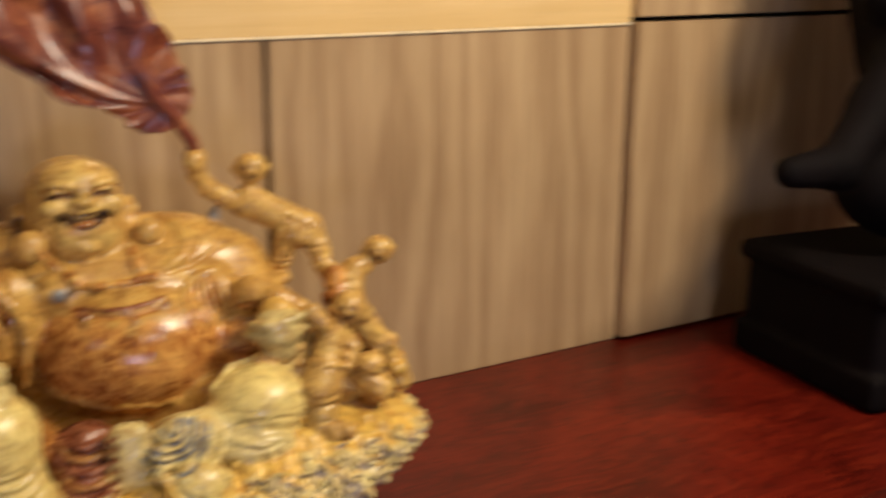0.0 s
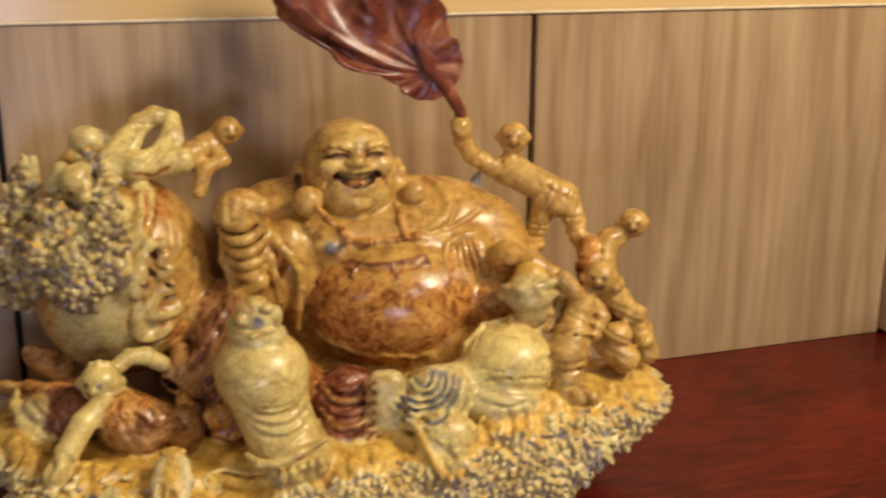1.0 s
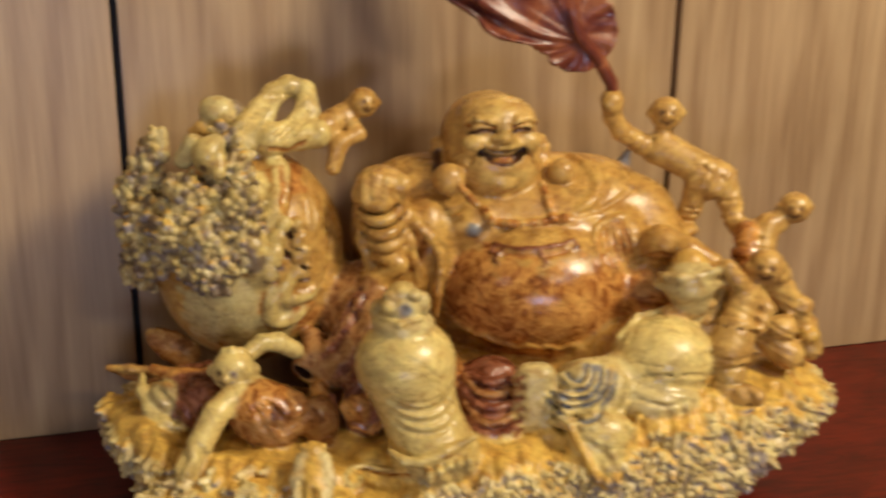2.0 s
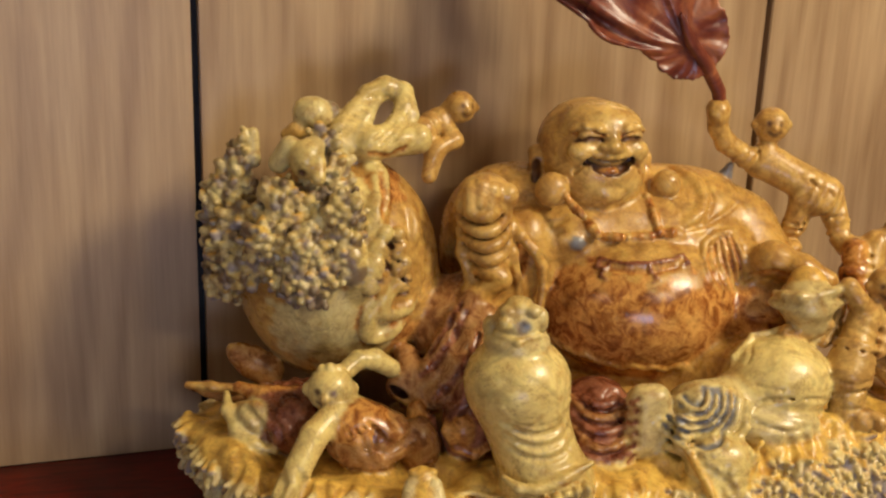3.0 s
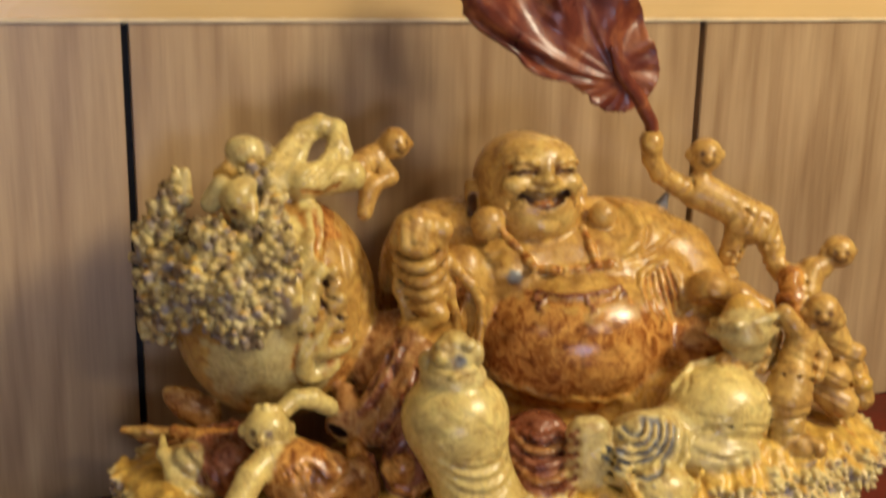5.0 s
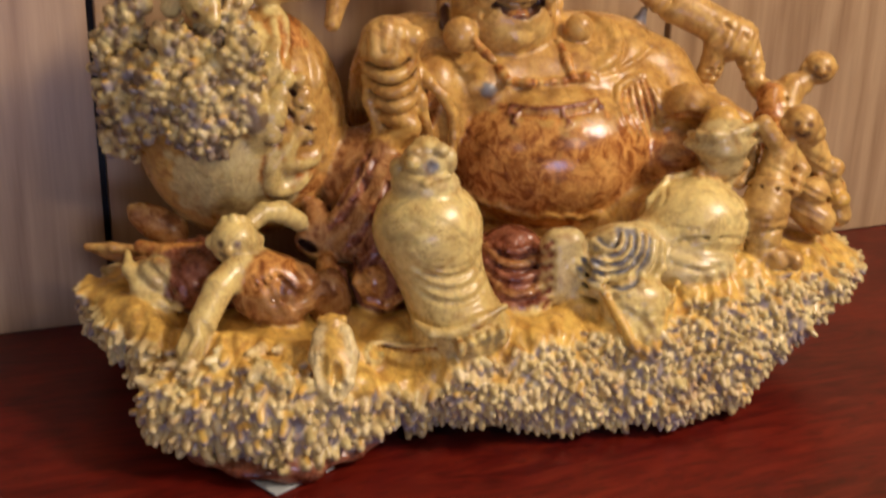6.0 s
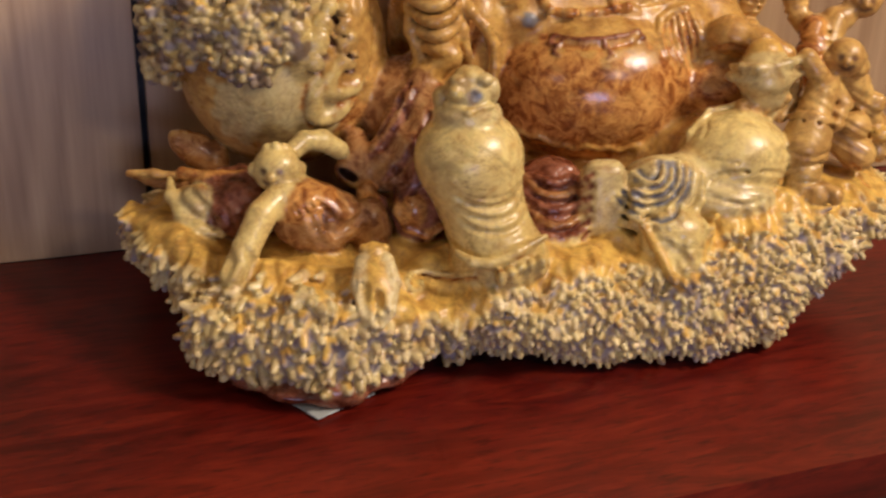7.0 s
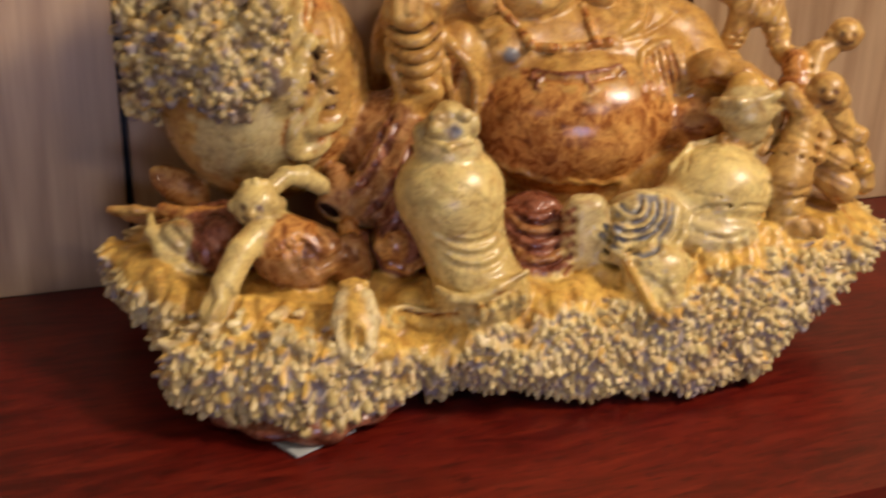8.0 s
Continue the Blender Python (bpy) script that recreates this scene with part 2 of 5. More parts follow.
shelf()

# ---- carving tools: one block of stone as a field of distances, turned into one mesh ----


class Block:
    """A solid worked by adding and cutting rounded forms. Each form carries the tint of its vein of stone; a cut's tint
    puts shade into it.
    """

    def __init__(self, low, high, step):
        self.step, self.low = step, np.array(low)
        self.n = np.ceil((np.array(high) - self.low) / step).astype(int) + 1
        self.field = np.full(self.n, 0.03, np.float32)
        self.tint = np.zeros(self.n, np.uint8)

    def window(self, low, high, pad):
        a = np.clip(np.floor((np.minimum(low, high) - pad - self.low) / self.step).astype(int), 0, self.n - 1)
        b = np.clip(np.ceil((np.maximum(low, high) + pad - self.low) / self.step).astype(int) + 1, 1, self.n)
        cut = tuple(slice(i, max(j, i + 1)) for i, j in zip(a, b))
        axes = [(self.low[k] + self.step * np.arange(cut[k].start, cut[k].stop)).astype(np.float32) for k in range(3)]
        return cut, (axes[0][:, None, None], axes[1][None, :, None], axes[2][None, None, :])

    def join(self, cut, d, tint, k):
        f = self.field[cut]
        nearer = d < f
        self.tint[cut][nearer] = tint
        h = np.maximum(k - np.abs(f - d), 0) / k
        self.field[cut] = np.minimum(f, d) - h * h * k * 0.25

    def cut(self, cut, d, k, tint=None):
        f = self.field[cut]
        h = np.maximum(k - np.abs(f + d), 0) / k
        # tinting the skin of a cut paints crease shade along with dark wax
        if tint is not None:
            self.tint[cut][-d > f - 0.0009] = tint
        self.field[cut] = np.maximum(f, -d) + h * h * k * 0.25

    @staticmethod
    def egg(p, c, r, turn=None):
        x, y, z = (p[i] - c[i] for i in range(3))
        if turn is not None:
            m = Euler([radians(a) for a in turn]).to_matrix().transposed()
            x, y, z = (m[i][0] * x + m[i][1] * y + m[i][2] * z for i in range(3))
        k0 = np.sqrt((x / r[0]) ** 2 + (y / r[1]) ** 2 + (z / r[2]) ** 2)
        k1 = np.sqrt((x / r[0] ** 2) ** 2 + (y / r[1] ** 2) ** 2 + (z / r[2] ** 2) ** 2)
        return k0 * (k0 - 1) / np.maximum(k1, 1e-6)

    @staticmethod
    def rod(p, a, b, ra, rb):
        a, b = np.array(a, np.float32), np.array(b, np.float32)
        ab = b - a
        q = [p[i] - a[i] for i in range(3)]
        h = np.clip((q[0] * ab[0] + q[1] * ab[1] + q[2] * ab[2]) / max(float(ab @ ab), 1e-9), 0, 1)
        return np.sqrt(sum((q[i] - h * ab[i]) ** 2 for i in range(3))) - (ra + (rb - ra) * h)

    def ball(self, c, r, tint, k=0.006, turn=None):
        r = np.array(r if isinstance(r, tuple) else (r, r, r), float)
        c = np.array(c, float)
        reach = r if turn is None else np.full(3, r.max())
        cut, p = self.window(c - reach, c + reach, k + 0.004)
        self.join(cut, self.egg(p, c, r, turn).astype(np.float32), tint, k)

    def limb(self, a, b, ra, rb, tint, k=0.005):
        r = max(ra, rb)
        cut, p = self.window(np.minimum(a, b) - r, np.maximum(a, b) + r, k + 0.003)
        self.join(cut, self.rod(p, a, b, ra, rb), tint, k)

    def chain(self, points, radii, tint, k=0.004):
        radii = radii if isinstance(radii, tuple) else (radii,) * len(points)
        for a, b, ra, rb in zip(points, points[1:], radii, radii[1:]):
            self.limb(a, b, ra, rb, tint, k)

    def dig(self, c, r, k=0.004, tint=None, turn=None):
        r = np.array(r if isinstance(r, tuple) else (r, r, r), float)
        c = np.array(c, float)
        reach = r if turn is None else np.full(3, r.max())
        cut, p = self.window(c - reach, c + reach, k + 0.004)
        self.cut(cut, self.egg(p, c, r, turn).astype(np.float32), k, tint)

    def groove(self, points, r, k=0.002, tint=None):
        for a, b in zip(points, points[1:]):
            cut, p = self.window(np.minimum(a, b) - r, np.maximum(a, b) + r, k + 0.003)
            self.cut(cut, self.rod(p, a, b, r, r), k, tint)

    def sample(self, q):
        i = tuple(np.clip(np.round((np.array(q) - self.low) / self.step).astype(int), 0, self.n - 1))
        return float(self.field[i])

    def normal(self, q):
        q, e = np.array(q, float), 2 * self.step
        g = np.array([self.sample(q + e * a) - self.sample(q - e * a) for a in np.eye(3)])
        return g / max(np.linalg.norm(g), 1e-9)

    def meet(self, start, way, far=0.5):
        """Where a ray first meets the stone, or None."""
        q, way = np.array(start, float), np.array(way, float)
        way /= np.linalg.norm(way)
        gone = 0.0
        while gone < far:
            d = self.sample(q)
            if d < 0.0006:
                return q
            s = max(0.8 * d, self.step * 0.5)
            q, gone = q + s * way, gone + s
        return None

    def faces(self):
        """Surface nets: a vertex in each cell that the surface crosses, a quad for each crossed edge."""
        f = self.field
        inside = f < 0
        count = np.zeros(self.n - 1, np.uint8)
        for dx in (0, 1):
            for dy in (0, 1):
                for dz in (0, 1):
                    count += inside[dx:self.n[0] - 1 + dx, dy:self.n[1] - 1 + dy, dz:self.n[2] - 1 + dz]
        cells = np.argwhere((count > 0) & (count < 8))
        index = np.full(self.n - 1, -1, np.int32)
        index[tuple(cells.T)] = np.arange(len(cells), dtype=np.int32)
        total, hits = np.zeros((len(cells), 3)), np.zeros(len(cells))
        corners = [np.array((x, y, z)) for x in (0, 1) for y in (0, 1) for z in (0, 1)]
        for a in corners:
            for axis in range(3):
                if a[axis]:
                    continue
                b = a.copy()
                b[axis] = 1
                fa, fb = f[tuple((cells + a).T)], f[tuple((cells + b).T)]
                cross = (fa < 0) != (fb < 0)
                s = np.where(cross, fa / np.where(cross, fa - fb, 1), 0)
                place = a + s[:, None] * (b - a)
                total[cross] += place[cross]
                hits[cross] += 1
        verts = self.low + self.step * (cells + total / np.maximum(hits, 1)[:, None])
        quads = []
        for axis in range(3):
            u, w = (axis + 1) % 3, (axis + 2) % 3
            lo = [slice(None)] * 3
            hi = [slice(None)] * 3
            lo[axis], hi[axis] = slice(0, -1), slice(1, None)
            changed = np.argwhere(inside[tuple(lo)] != inside[tuple(hi)])
            keep = (changed[:, u] > 0) & (changed[:, w] > 0) & (changed[:, u] < self.n[u] - 1) & (changed[:, w] < self.n[w] - 1)
            e = changed[keep]
            du, dw = np.eye(3, dtype=int)[u], np.eye(3, dtype=int)[w]
            q = np.stack([index[tuple((e - a).T)] for a in (du + dw, dw, 0 * du, du)], 1)
            out = inside[tuple(e.T)]
            quads.append(np.where(out[:, None], q, q[:, ::-1]))
        tint = self.tint[tuple(np.round((verts - self.low) / self.step).astype(int).T)]
        return verts, np.concatenate(quads), tint

    def mesh(self, name, material, palette=None, top_tint=()):
        verts, quads, tint = self.faces()
        me = bpy.data.meshes.new(name)
        me.vertices.add(len(verts))
        me.vertices.foreach_set("co", verts.astype(np.float32).ravel())
        me.loops.add(4 * len(quads))
        me.loops.foreach_set("vertex_index", quads.astype(np.int32).ravel())
        me.polygons.add(len(quads))
        me.polygons.foreach_set("loop_start", np.arange(0, 4 * len(quads), 4, dtype=np.int32))
        me.update(calc_edges=True)
        me.polygons.foreach_set("use_smooth", np.ones(len(quads), bool))
        me.materials.append(material)
        if palette is not None:
            normal = np.zeros(3 * len(verts), np.float32)
            me.vertex_normals.foreach_get("vector", normal)
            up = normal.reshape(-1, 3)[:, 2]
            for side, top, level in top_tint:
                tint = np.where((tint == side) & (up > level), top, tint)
            colour = np.array(palette, float)[tint]
            for _ in range(2):
                total, hits = colour.copy(), np.ones(len(verts))
                for i in range(4):
                    for ch in range(4):
                        total[:, ch] += np.bincount(quads[:, i], colour[quads[:, (i + 1) % 4], ch], len(verts))
                    hits += np.bincount(quads[:, i], minlength=len(verts))
                colour = total / hits[:, None]
            layer = me.color_attributes.new("stone", "FLOAT_COLOR", "POINT")
            layer.data.foreach_set("color", colour.astype(np.float32).ravel())
        me.validate()
        return me


# tints of the carved block: colour and roughness, some with shade or highlights put in
CREAM, OCHRE, ORANGE, BROWN, RED, SIDE, TIP, CRUST, PALE, SLATE, SKIN, RECESS_SHADE, FACE, UMBER = range(14)
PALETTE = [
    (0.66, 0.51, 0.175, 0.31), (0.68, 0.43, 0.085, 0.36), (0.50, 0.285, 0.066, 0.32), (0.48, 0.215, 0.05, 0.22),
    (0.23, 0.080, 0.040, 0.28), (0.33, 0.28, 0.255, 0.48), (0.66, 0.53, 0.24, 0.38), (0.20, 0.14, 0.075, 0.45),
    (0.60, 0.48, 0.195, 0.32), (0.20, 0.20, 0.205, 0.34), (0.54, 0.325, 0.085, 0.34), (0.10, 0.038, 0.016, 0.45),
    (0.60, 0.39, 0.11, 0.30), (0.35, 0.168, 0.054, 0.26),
]


def on_egg(c, r, az, el, grow=0.0):
    """A point on an egg: az from straight ahead (+ to the right), el upwards."""
    a, e = radians(az), radians(el)
    return (c[0] + (r[0] + grow) * math.cos(e) * math.sin(a), c[1] - (r[1] + grow) * math.cos(e) * math.cos(a), c[2] + (r[2] + grow) * math.sin(e))


RIM = ((-0.41, 0.01, 0.130), (-0.351, -0.076, 0.109), (-0.315, -0.108, 0.103), (-0.28, -0.136, 0.108), (-0.238, -0.140, 0.103), (-0.196, -0.158, 0.100), (-0.172, -0.180, 0.089), (-0.135, -0.174, 0.077), (-0.094, -0.164, 0.070), (-0.059, -0.157, 0.087), (-0.023, -0.151, 0.089), (0.008, -0.148, 0.096), (0.067, -0.138, 0.103), (0.096, -0.144, 0.100), (0.143, -0.126, 0.113), (0.18, -0.118, 0.122), (0.224, -0.100, 0.128), (0.261, -0.090, 0.130), (0.30, -0.074, 0.126), (0.345, -0.045, 0.130), (0.39, 0.01, 0.135))


def rim(x, which):
    return float(np.interp(x, [p[0] for p in RIM], [p[which] for p in RIM]))


def carve_base(b):
    b.ball((-0.215, -0.035, 0.045), (0.155, 0.150, 0.062), SIDE, 0.03)
    b.ball((-0.02, -0.025, 0.055), (0.21, 0.140, 0.055), SIDE, 0.03)
    b.ball((0.17, -0.01, 0.070), (0.18, 0.130, 0.070), SIDE, 0.03)
    b.ball((-0.330, -0.005, 0.090), (0.056, 0.080, 0.036), SIDE, 0.02)
    b.ball((0.315, 0.0, 0.112), (0.068, 0.080, 0.030), SIDE, 0.02)
    b.ball((-0.22, -0.135, 0.062), (0.105, 0.055, 0.042), SIDE, 0.02)
    b.ball((0.04, -0.105, 0.062), (0.14, 0.050, 0.046), SIDE, 0.02)
    b.ball((0.15, -0.095, 0.060), (0.10, 0.050, 0.055), SIDE, 0.02)
    b.ball((0.215, -0.07, 0.095), (0.10, 0.055, 0.050), SIDE, 0.02)
    b.ball((-0.215, -0.115, 0.036), (0.105, 0.078, 0.040), SIDE, 0.01)
    b.ball((0.085, -0.080, 0.032), (0.165, 0.078, 0.040), SIDE, 0.015)
    # the underside is hollow between the feet of the block
    b.dig((-0.062, -0.17, -0.020), (0.045, 0.09, 0.034), 0.012)
    b.dig((0.345, -0.115, 0.0), (0.11, 0.16, 0.082), 0.012)
    b.dig((-0.405, -0.095, -0.005), (0.10, 0.14, 0.088), 0.012)
    b.ball((-0.215, -0.122, 0.014), (0.090, 0.080, 0.020), RED, 0.006)
    # a wandering skin
    cut, p = b.window((-0.42, -0.24, -0.01), (0.42, 0.16, 0.16), 0)
    wave = 0.0045 * np.sin(55 * p[0] + 9 * p[2]) * np.sin(61 * p[1] + 13 * p[0]) + 0.0035 * np.sin(118 * p[0] + 70 * p[2] + 2) * np.sin(97 * p[1] + 90 * p[2])
    b.field[cut] += wave.astype(np.float32)
    # the polished lip, rolling over in soft lobes
    for i in range(60):
        x = -0.385 + 0.0125 * i
        lobe = 0.004 * math.sin(70 * x) + 0.003 * math.sin(171 * x + 1)
        b.ball((x, rim(x, 1) + 0.014 - lobe, rim(x, 2) - 0.006 + 0.5 * lobe), (0.011, 0.012, 0.009 + 0.3 * lobe), OCHRE, 0.012)
    height = np.interp(p[0], [q[0] for q in RIM], [q[2] for q in RIM]) + 0.004 * np.sin(83 * p[0]) + 0.003 * np.sin(190 * p[0] + 2)
    b.tint[cut][(b.tint[cut] == SIDE) & (p[2] > height) & (p[1] < 0.2)] = OCHRE


def trace(b, near, path, r, tint=None, ridge=False, k=0.003, sink=0.0):
    """Draws a line on the front of the stone through (across, height) points: a cut, or a raised cord. near: the depth to start from."""
    on = []
    for (x0, h0), (x1, h1) in zip(path, path[1:]):
        n = max(1, round(math.hypot(x1 - x0, h1 - h0) / 0.006))
        for i in range(n + (1 if (x1, h1) == path[-1] else 0)):
            q = b.meet((x0 + (x1 - x0) * i / n, near, h0 + (h1 - h0) * i / n), (0, 1, 0), 0.09)
            if q is None or q[1] - near < 0.001:
                continue
            on.append((q[0], q[1] + sink, q[2]))
    if not on:
        return
    runs = [[on[0]]]
    for a, c in zip(on, on[1:]):
        if math.dist(a, c) < 0.022:
            runs[-1].append(c)
        else:
            runs.append([c])
    for run in runs:
        if len(run) > 1:
            if ridge:
                b.chain(run, r, tint, k)
            else:
                b.groove(run, r, k, tint)


def bow(x, h, r, a0, a1, tall=1.0, n=8):
    """(across, height) points along an arc."""
    return [(x + r * math.cos(radians(a0 + (a1 - a0) * i / n)), h + tall * r * math.sin(radians(a0 + (a1 - a0) * i / n))) for i in range(n + 1)]


def drape(b, low, high, tints, way, length, deep, bend=0.0, phase=0.0):
    """Soft folds over a stretch of cloth: the surface swells and sinks along a way, a fold every length."""
    cut, p = b.window(low, high, 0)
    way = Vector(way).normalized()
    mid = [(a + c) / 2 for a, c in zip(low, high)]
    half = [(c - a) / 2 for a, c in zip(low, high)]
    along = way.x * (p[0] - mid[0]) + way.y * (p[1] - mid[1]) + way.z * (p[2] - mid[2])
    sag = bend * ((p[0] - mid[0]) ** 2 + 0.3 * (p[2] - mid[2]) ** 2) / 0.05
    k = 2 * math.pi / length
    wob = 0.9 * np.sin(k * 0.37 * along + 41 * p[0] + 23 * p[2]) + 0.6 * np.sin(57 * p[2] - 33 * p[0])
    wave = np.sin(k * (along + sag) + wob + phase)
    fade = 1
    for i in range(3):
        fade = fade * np.clip(1.6 * (1 - np.abs(p[i] - mid[i]) / half[i]), 0, 1)
    mask = np.isin(b.tint[cut], tints)
    b.field[cut] += np.where(mask, -deep * wave * fade, 0).astype(np.float32)


VIEWED = Vector((0.22, 0.92, -0.33)).normalized()  # rough view direction of the camera; marks are laid along it to fit the view


def at(p, right, up, deep=0.0):
    """The place so many millimetres to the right of, above and behind p."""
    return (p[0] + 0.001 * right, p[1] + 0.001 * deep, p[2] + 0.001 * up)


def settle(b, p, back=0.05, far=0.10):
    """The place on the stone's front that lies nearest to p, along the camera's view."""
    q = b.meet(tuple(Vector(p) - VIEWED * back), tuple(VIEWED), far)
    return Vector(p) if q is None else Vector(q)


def stroke(b, points, r, tint=None, ridge=False, k=0.003, sink=0.0, seg=0.006):
    """A cut or a raised cord laid on the front of the stone through points close to it; r may run from one end to the other."""
    run = []
    for p, q in zip(points, points[1:]):
        n = max(1, round(math.dist(p, q) / seg))
        run += [Vector(p).lerp(Vector(q), i / n) for i in range(n)]
    run.append(Vector(points[-1]))
    on = [settle(b, p) + VIEWED * sink for p in run]
    r0, r1 = r if isinstance(r, tuple) else (r, r)
    for i, (a, c) in enumerate(zip(on, on[1:])):
        if (a - c).length > 0.03:
            continue
        s = r0 + (r1 - r0) * i / len(on)
        e = r0 + (r1 - r0) * (i + 1) / len(on)
        # thin towards both ends
        s *= min(1, 0.45 + 2.2 * min(i, len(on) - 1 - i) / len(on))
        e *= min(1, 0.45 + 2.2 * min(i + 1, len(on) - 2 - i) / len(on))
        if ridge:
            b.limb(tuple(a), tuple(c), s, max(e, 0.0008), tint, k)
        else:
            b.groove([tuple(a), tuple(c)], max(s, 0.0008), k, tint)


def bead(b, p, r, tint, k=0.003, sink=0.3, turn=None):
    """A small swelling set on the stone's front."""
    size = r if isinstance(r, tuple) else (r, r, r)
    q = settle(b, p) + VIEWED * (sink * min(size))
    b.ball(tuple(q), size, tint, k, turn)


def stain(b, c, r, tint, only, ragged=0.25):
    """Turns a stretch of the stone to another vein's colour, with a ragged edge; the form stays."""
    c, r = np.array(c, float), np.array(r, float)
    cut, p = b.window(c - 1.4 * r, c + 1.4 * r, 0)
    x, y, z = (p[i] - c[i] for i in range(3))
    d = np.sqrt((x / r[0]) ** 2 + (y / r[1]) ** 2 + (z / r[2]) ** 2)
    rag = np.sin(130 * p[0] + 60 * p[2]) * np.sin(110 * p[2] + 37) + 0.6 * np.sin(260 * p[0] - 170 * p[2]) + 0.4 * np.sin(390 * p[2] + 210 * p[0])
    hit = (d + ragged * 0.5 * rag < 1) & np.isin(b.tint[cut], only)
    b.tint[cut][hit] = tint


def carve_body(b):
    # seat, and one broad domed back and shoulders under the robe
    b.ball((0.06, 0.075, 0.105), (0.19, 0.11, 0.045), ORANGE, 0.02)
    b.ball((0.042, 0.120, 0.232), (0.172, 0.078, 0.121), ORANGE, 0.02)
    b.ball((-0.062, 0.112, 0.283), (0.066, 0.060, 0.064), ORANGE, 0.03)
    b.ball((0.138, 0.108, 0.278), (0.066, 0.062, 0.066), ORANGE, 0.03)
    # chest
    b.ball((0.050, 0.086, 0.283), (0.112, 0.052, 0.048), ORANGE, 0.018)
    b.ball((-0.004, 0.070, 0.285), (0.050, 0.040, 0.032), ORANGE, 0.014)
    b.ball((0.108, 0.074, 0.285), (0.050, 0.040, 0.032), ORANGE, 0.014)
    # belly, its cloth ending in a wavy hem below
    c, r = (0.0735, 0.064, 0.217), (0.106, 0.091, 0.079)
    b.ball(c, r, BROWN, 0.012)
    stain(b, (0.073, 0.0, 0.285), (0.10, 0.10, 0.026), ORANGE, (BROWN,), 0.5)
    hem = [on_egg(c, r, -84 + 168 * i / 60, -37 + 13 * abs(2 * i / 60 - 1) ** 2 + 3.0 * math.sin(i * 0.8) * math.sin(i * 0.33), 0.0008) for i in range(61)]
    b.chain(hem, 0.0024, ORANGE, 0.003)
    # dark tint under the hem paints the shade it would drop
    b.groove([on_egg(c, r, -84 + 168 * i / 60, -41 + 13 * abs(2 * i / 60 - 1) ** 2 + 3.0 * math.sin(i * 0.8) * math.sin(i * 0.33), 0.0) for i in range(61)], 0.0020, 0.003, RECESS_SHADE)
    # the belt's cord with two tied ends
    stroke(b, [(0.0311, 0.03, 0.2676), (0.0448, 0.02, 0.2673), (0.0679, 0.02, 0.2677), (0.0925, 0.025, 0.2701), (0.107, 0.035, 0.2732)], 0.0022, RED, True, 0.003)
    stroke(b, [(0.0319, 0.03, 0.2593), (0.0499, 0.015, 0.2607), (0.073, 0.015, 0.2611), (0.0974, 0.02, 0.2646)], 0.0013, BROWN, False, 0.004)
    for run in ([(0.031, 0.03, 0.2687), (0.0211, 0.03, 0.2698), (0.0183, 0.028, 0.2632), (0.0234, 0.02, 0.2611), (0.0288, 0.025, 0.2667)], [(0.0221, 0.02, 0.2634), (0.0191, 0.015, 0.2568), (0.0244, 0.012, 0.2543)], [(0.0679, 0.02, 0.2677), (0.068, 0.01, 0.2614), (0.0727, 0.005, 0.2578), (0.067, 0.0, 0.2541)], [(0.1054, 0.03, 0.2735), (0.1097, 0.03, 0.2664), (0.1042, 0.03, 0.2627)]):
        stroke(b, run, 0.0022, RED, True, 0.002)
    # robe: its edge round the shoulder, the fall beside the belly and the bunched sleeve
    stroke(b, [(0.1121, 0.09, 0.3574), (0.1349, 0.08, 0.3422), (0.1427, 0.07, 0.3237), (0.1363, 0.06, 0.3081), (0.1179, 0.05, 0.2984)], 0.0018, None, False, 0.005)
    stroke(b, [(0.1063, 0.09, 0.3548), (0.1283, 0.08, 0.3408), (0.1361, 0.07, 0.3235), (0.1295, 0.06, 0.3097), (0.1123, 0.05, 0.3007)], (0.0030, 0.0022), ORANGE, True, 0.008, 0.0015)
    stroke(b, [(0.1123, 0.05, 0.2953), (0.1338, 0.05, 0.3005), (0.1545, 0.06, 0.3078), (0.1775, 0.08, 0.3177)], 0.0016, None, False, 0.004)
    b.ball((0.1596, 0.05, 0.2659), (0.028, 0.028, 0.034), ORANGE, 0.012)
    for i in range(6):
        stroke(b, [at((0.1283, 0.03, 0.2905), 5.6 * i, 1.2 * i), at((0.126, 0.028, 0.2733), 8.1 * i, 0), at((0.1319, 0.028, 0.253), 8.7 * i, -1.9 * i), at((0.1414, 0.03, 0.2391), 6.8 * i, -1.2 * i)], 0.0023, SKIN if i in (1, 3, 4) else ORANGE, True, 0.003, 0.0006)
    # brown cuts paint the shade between the sleeve's folds
    for i in range(5):
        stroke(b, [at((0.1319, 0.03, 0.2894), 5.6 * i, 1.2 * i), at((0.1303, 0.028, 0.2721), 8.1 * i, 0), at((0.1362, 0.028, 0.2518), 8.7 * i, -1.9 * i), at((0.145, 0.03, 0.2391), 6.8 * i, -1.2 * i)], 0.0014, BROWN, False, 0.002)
    stroke(b, [(0.1282, 0.04, 0.2684), (0.1301, 0.04, 0.2835), (0.1409, 0.04, 0.2927), (0.1621, 0.05, 0.295)], 0.0026, ORANGE, True, 0.004)
    stroke(b, [(-0.0584, 0.05, 0.3067), (-0.0372, 0.05, 0.2925), (-0.0098, 0.06, 0.3021)], 0.0016, None, False, 0.005)
    stroke(b, [(-0.0285, 0.04, 0.2659), (-0.0221, 0.035, 0.2438), (-0.01, 0.03, 0.2246)], 0.0016, BROWN, False, 0.004)
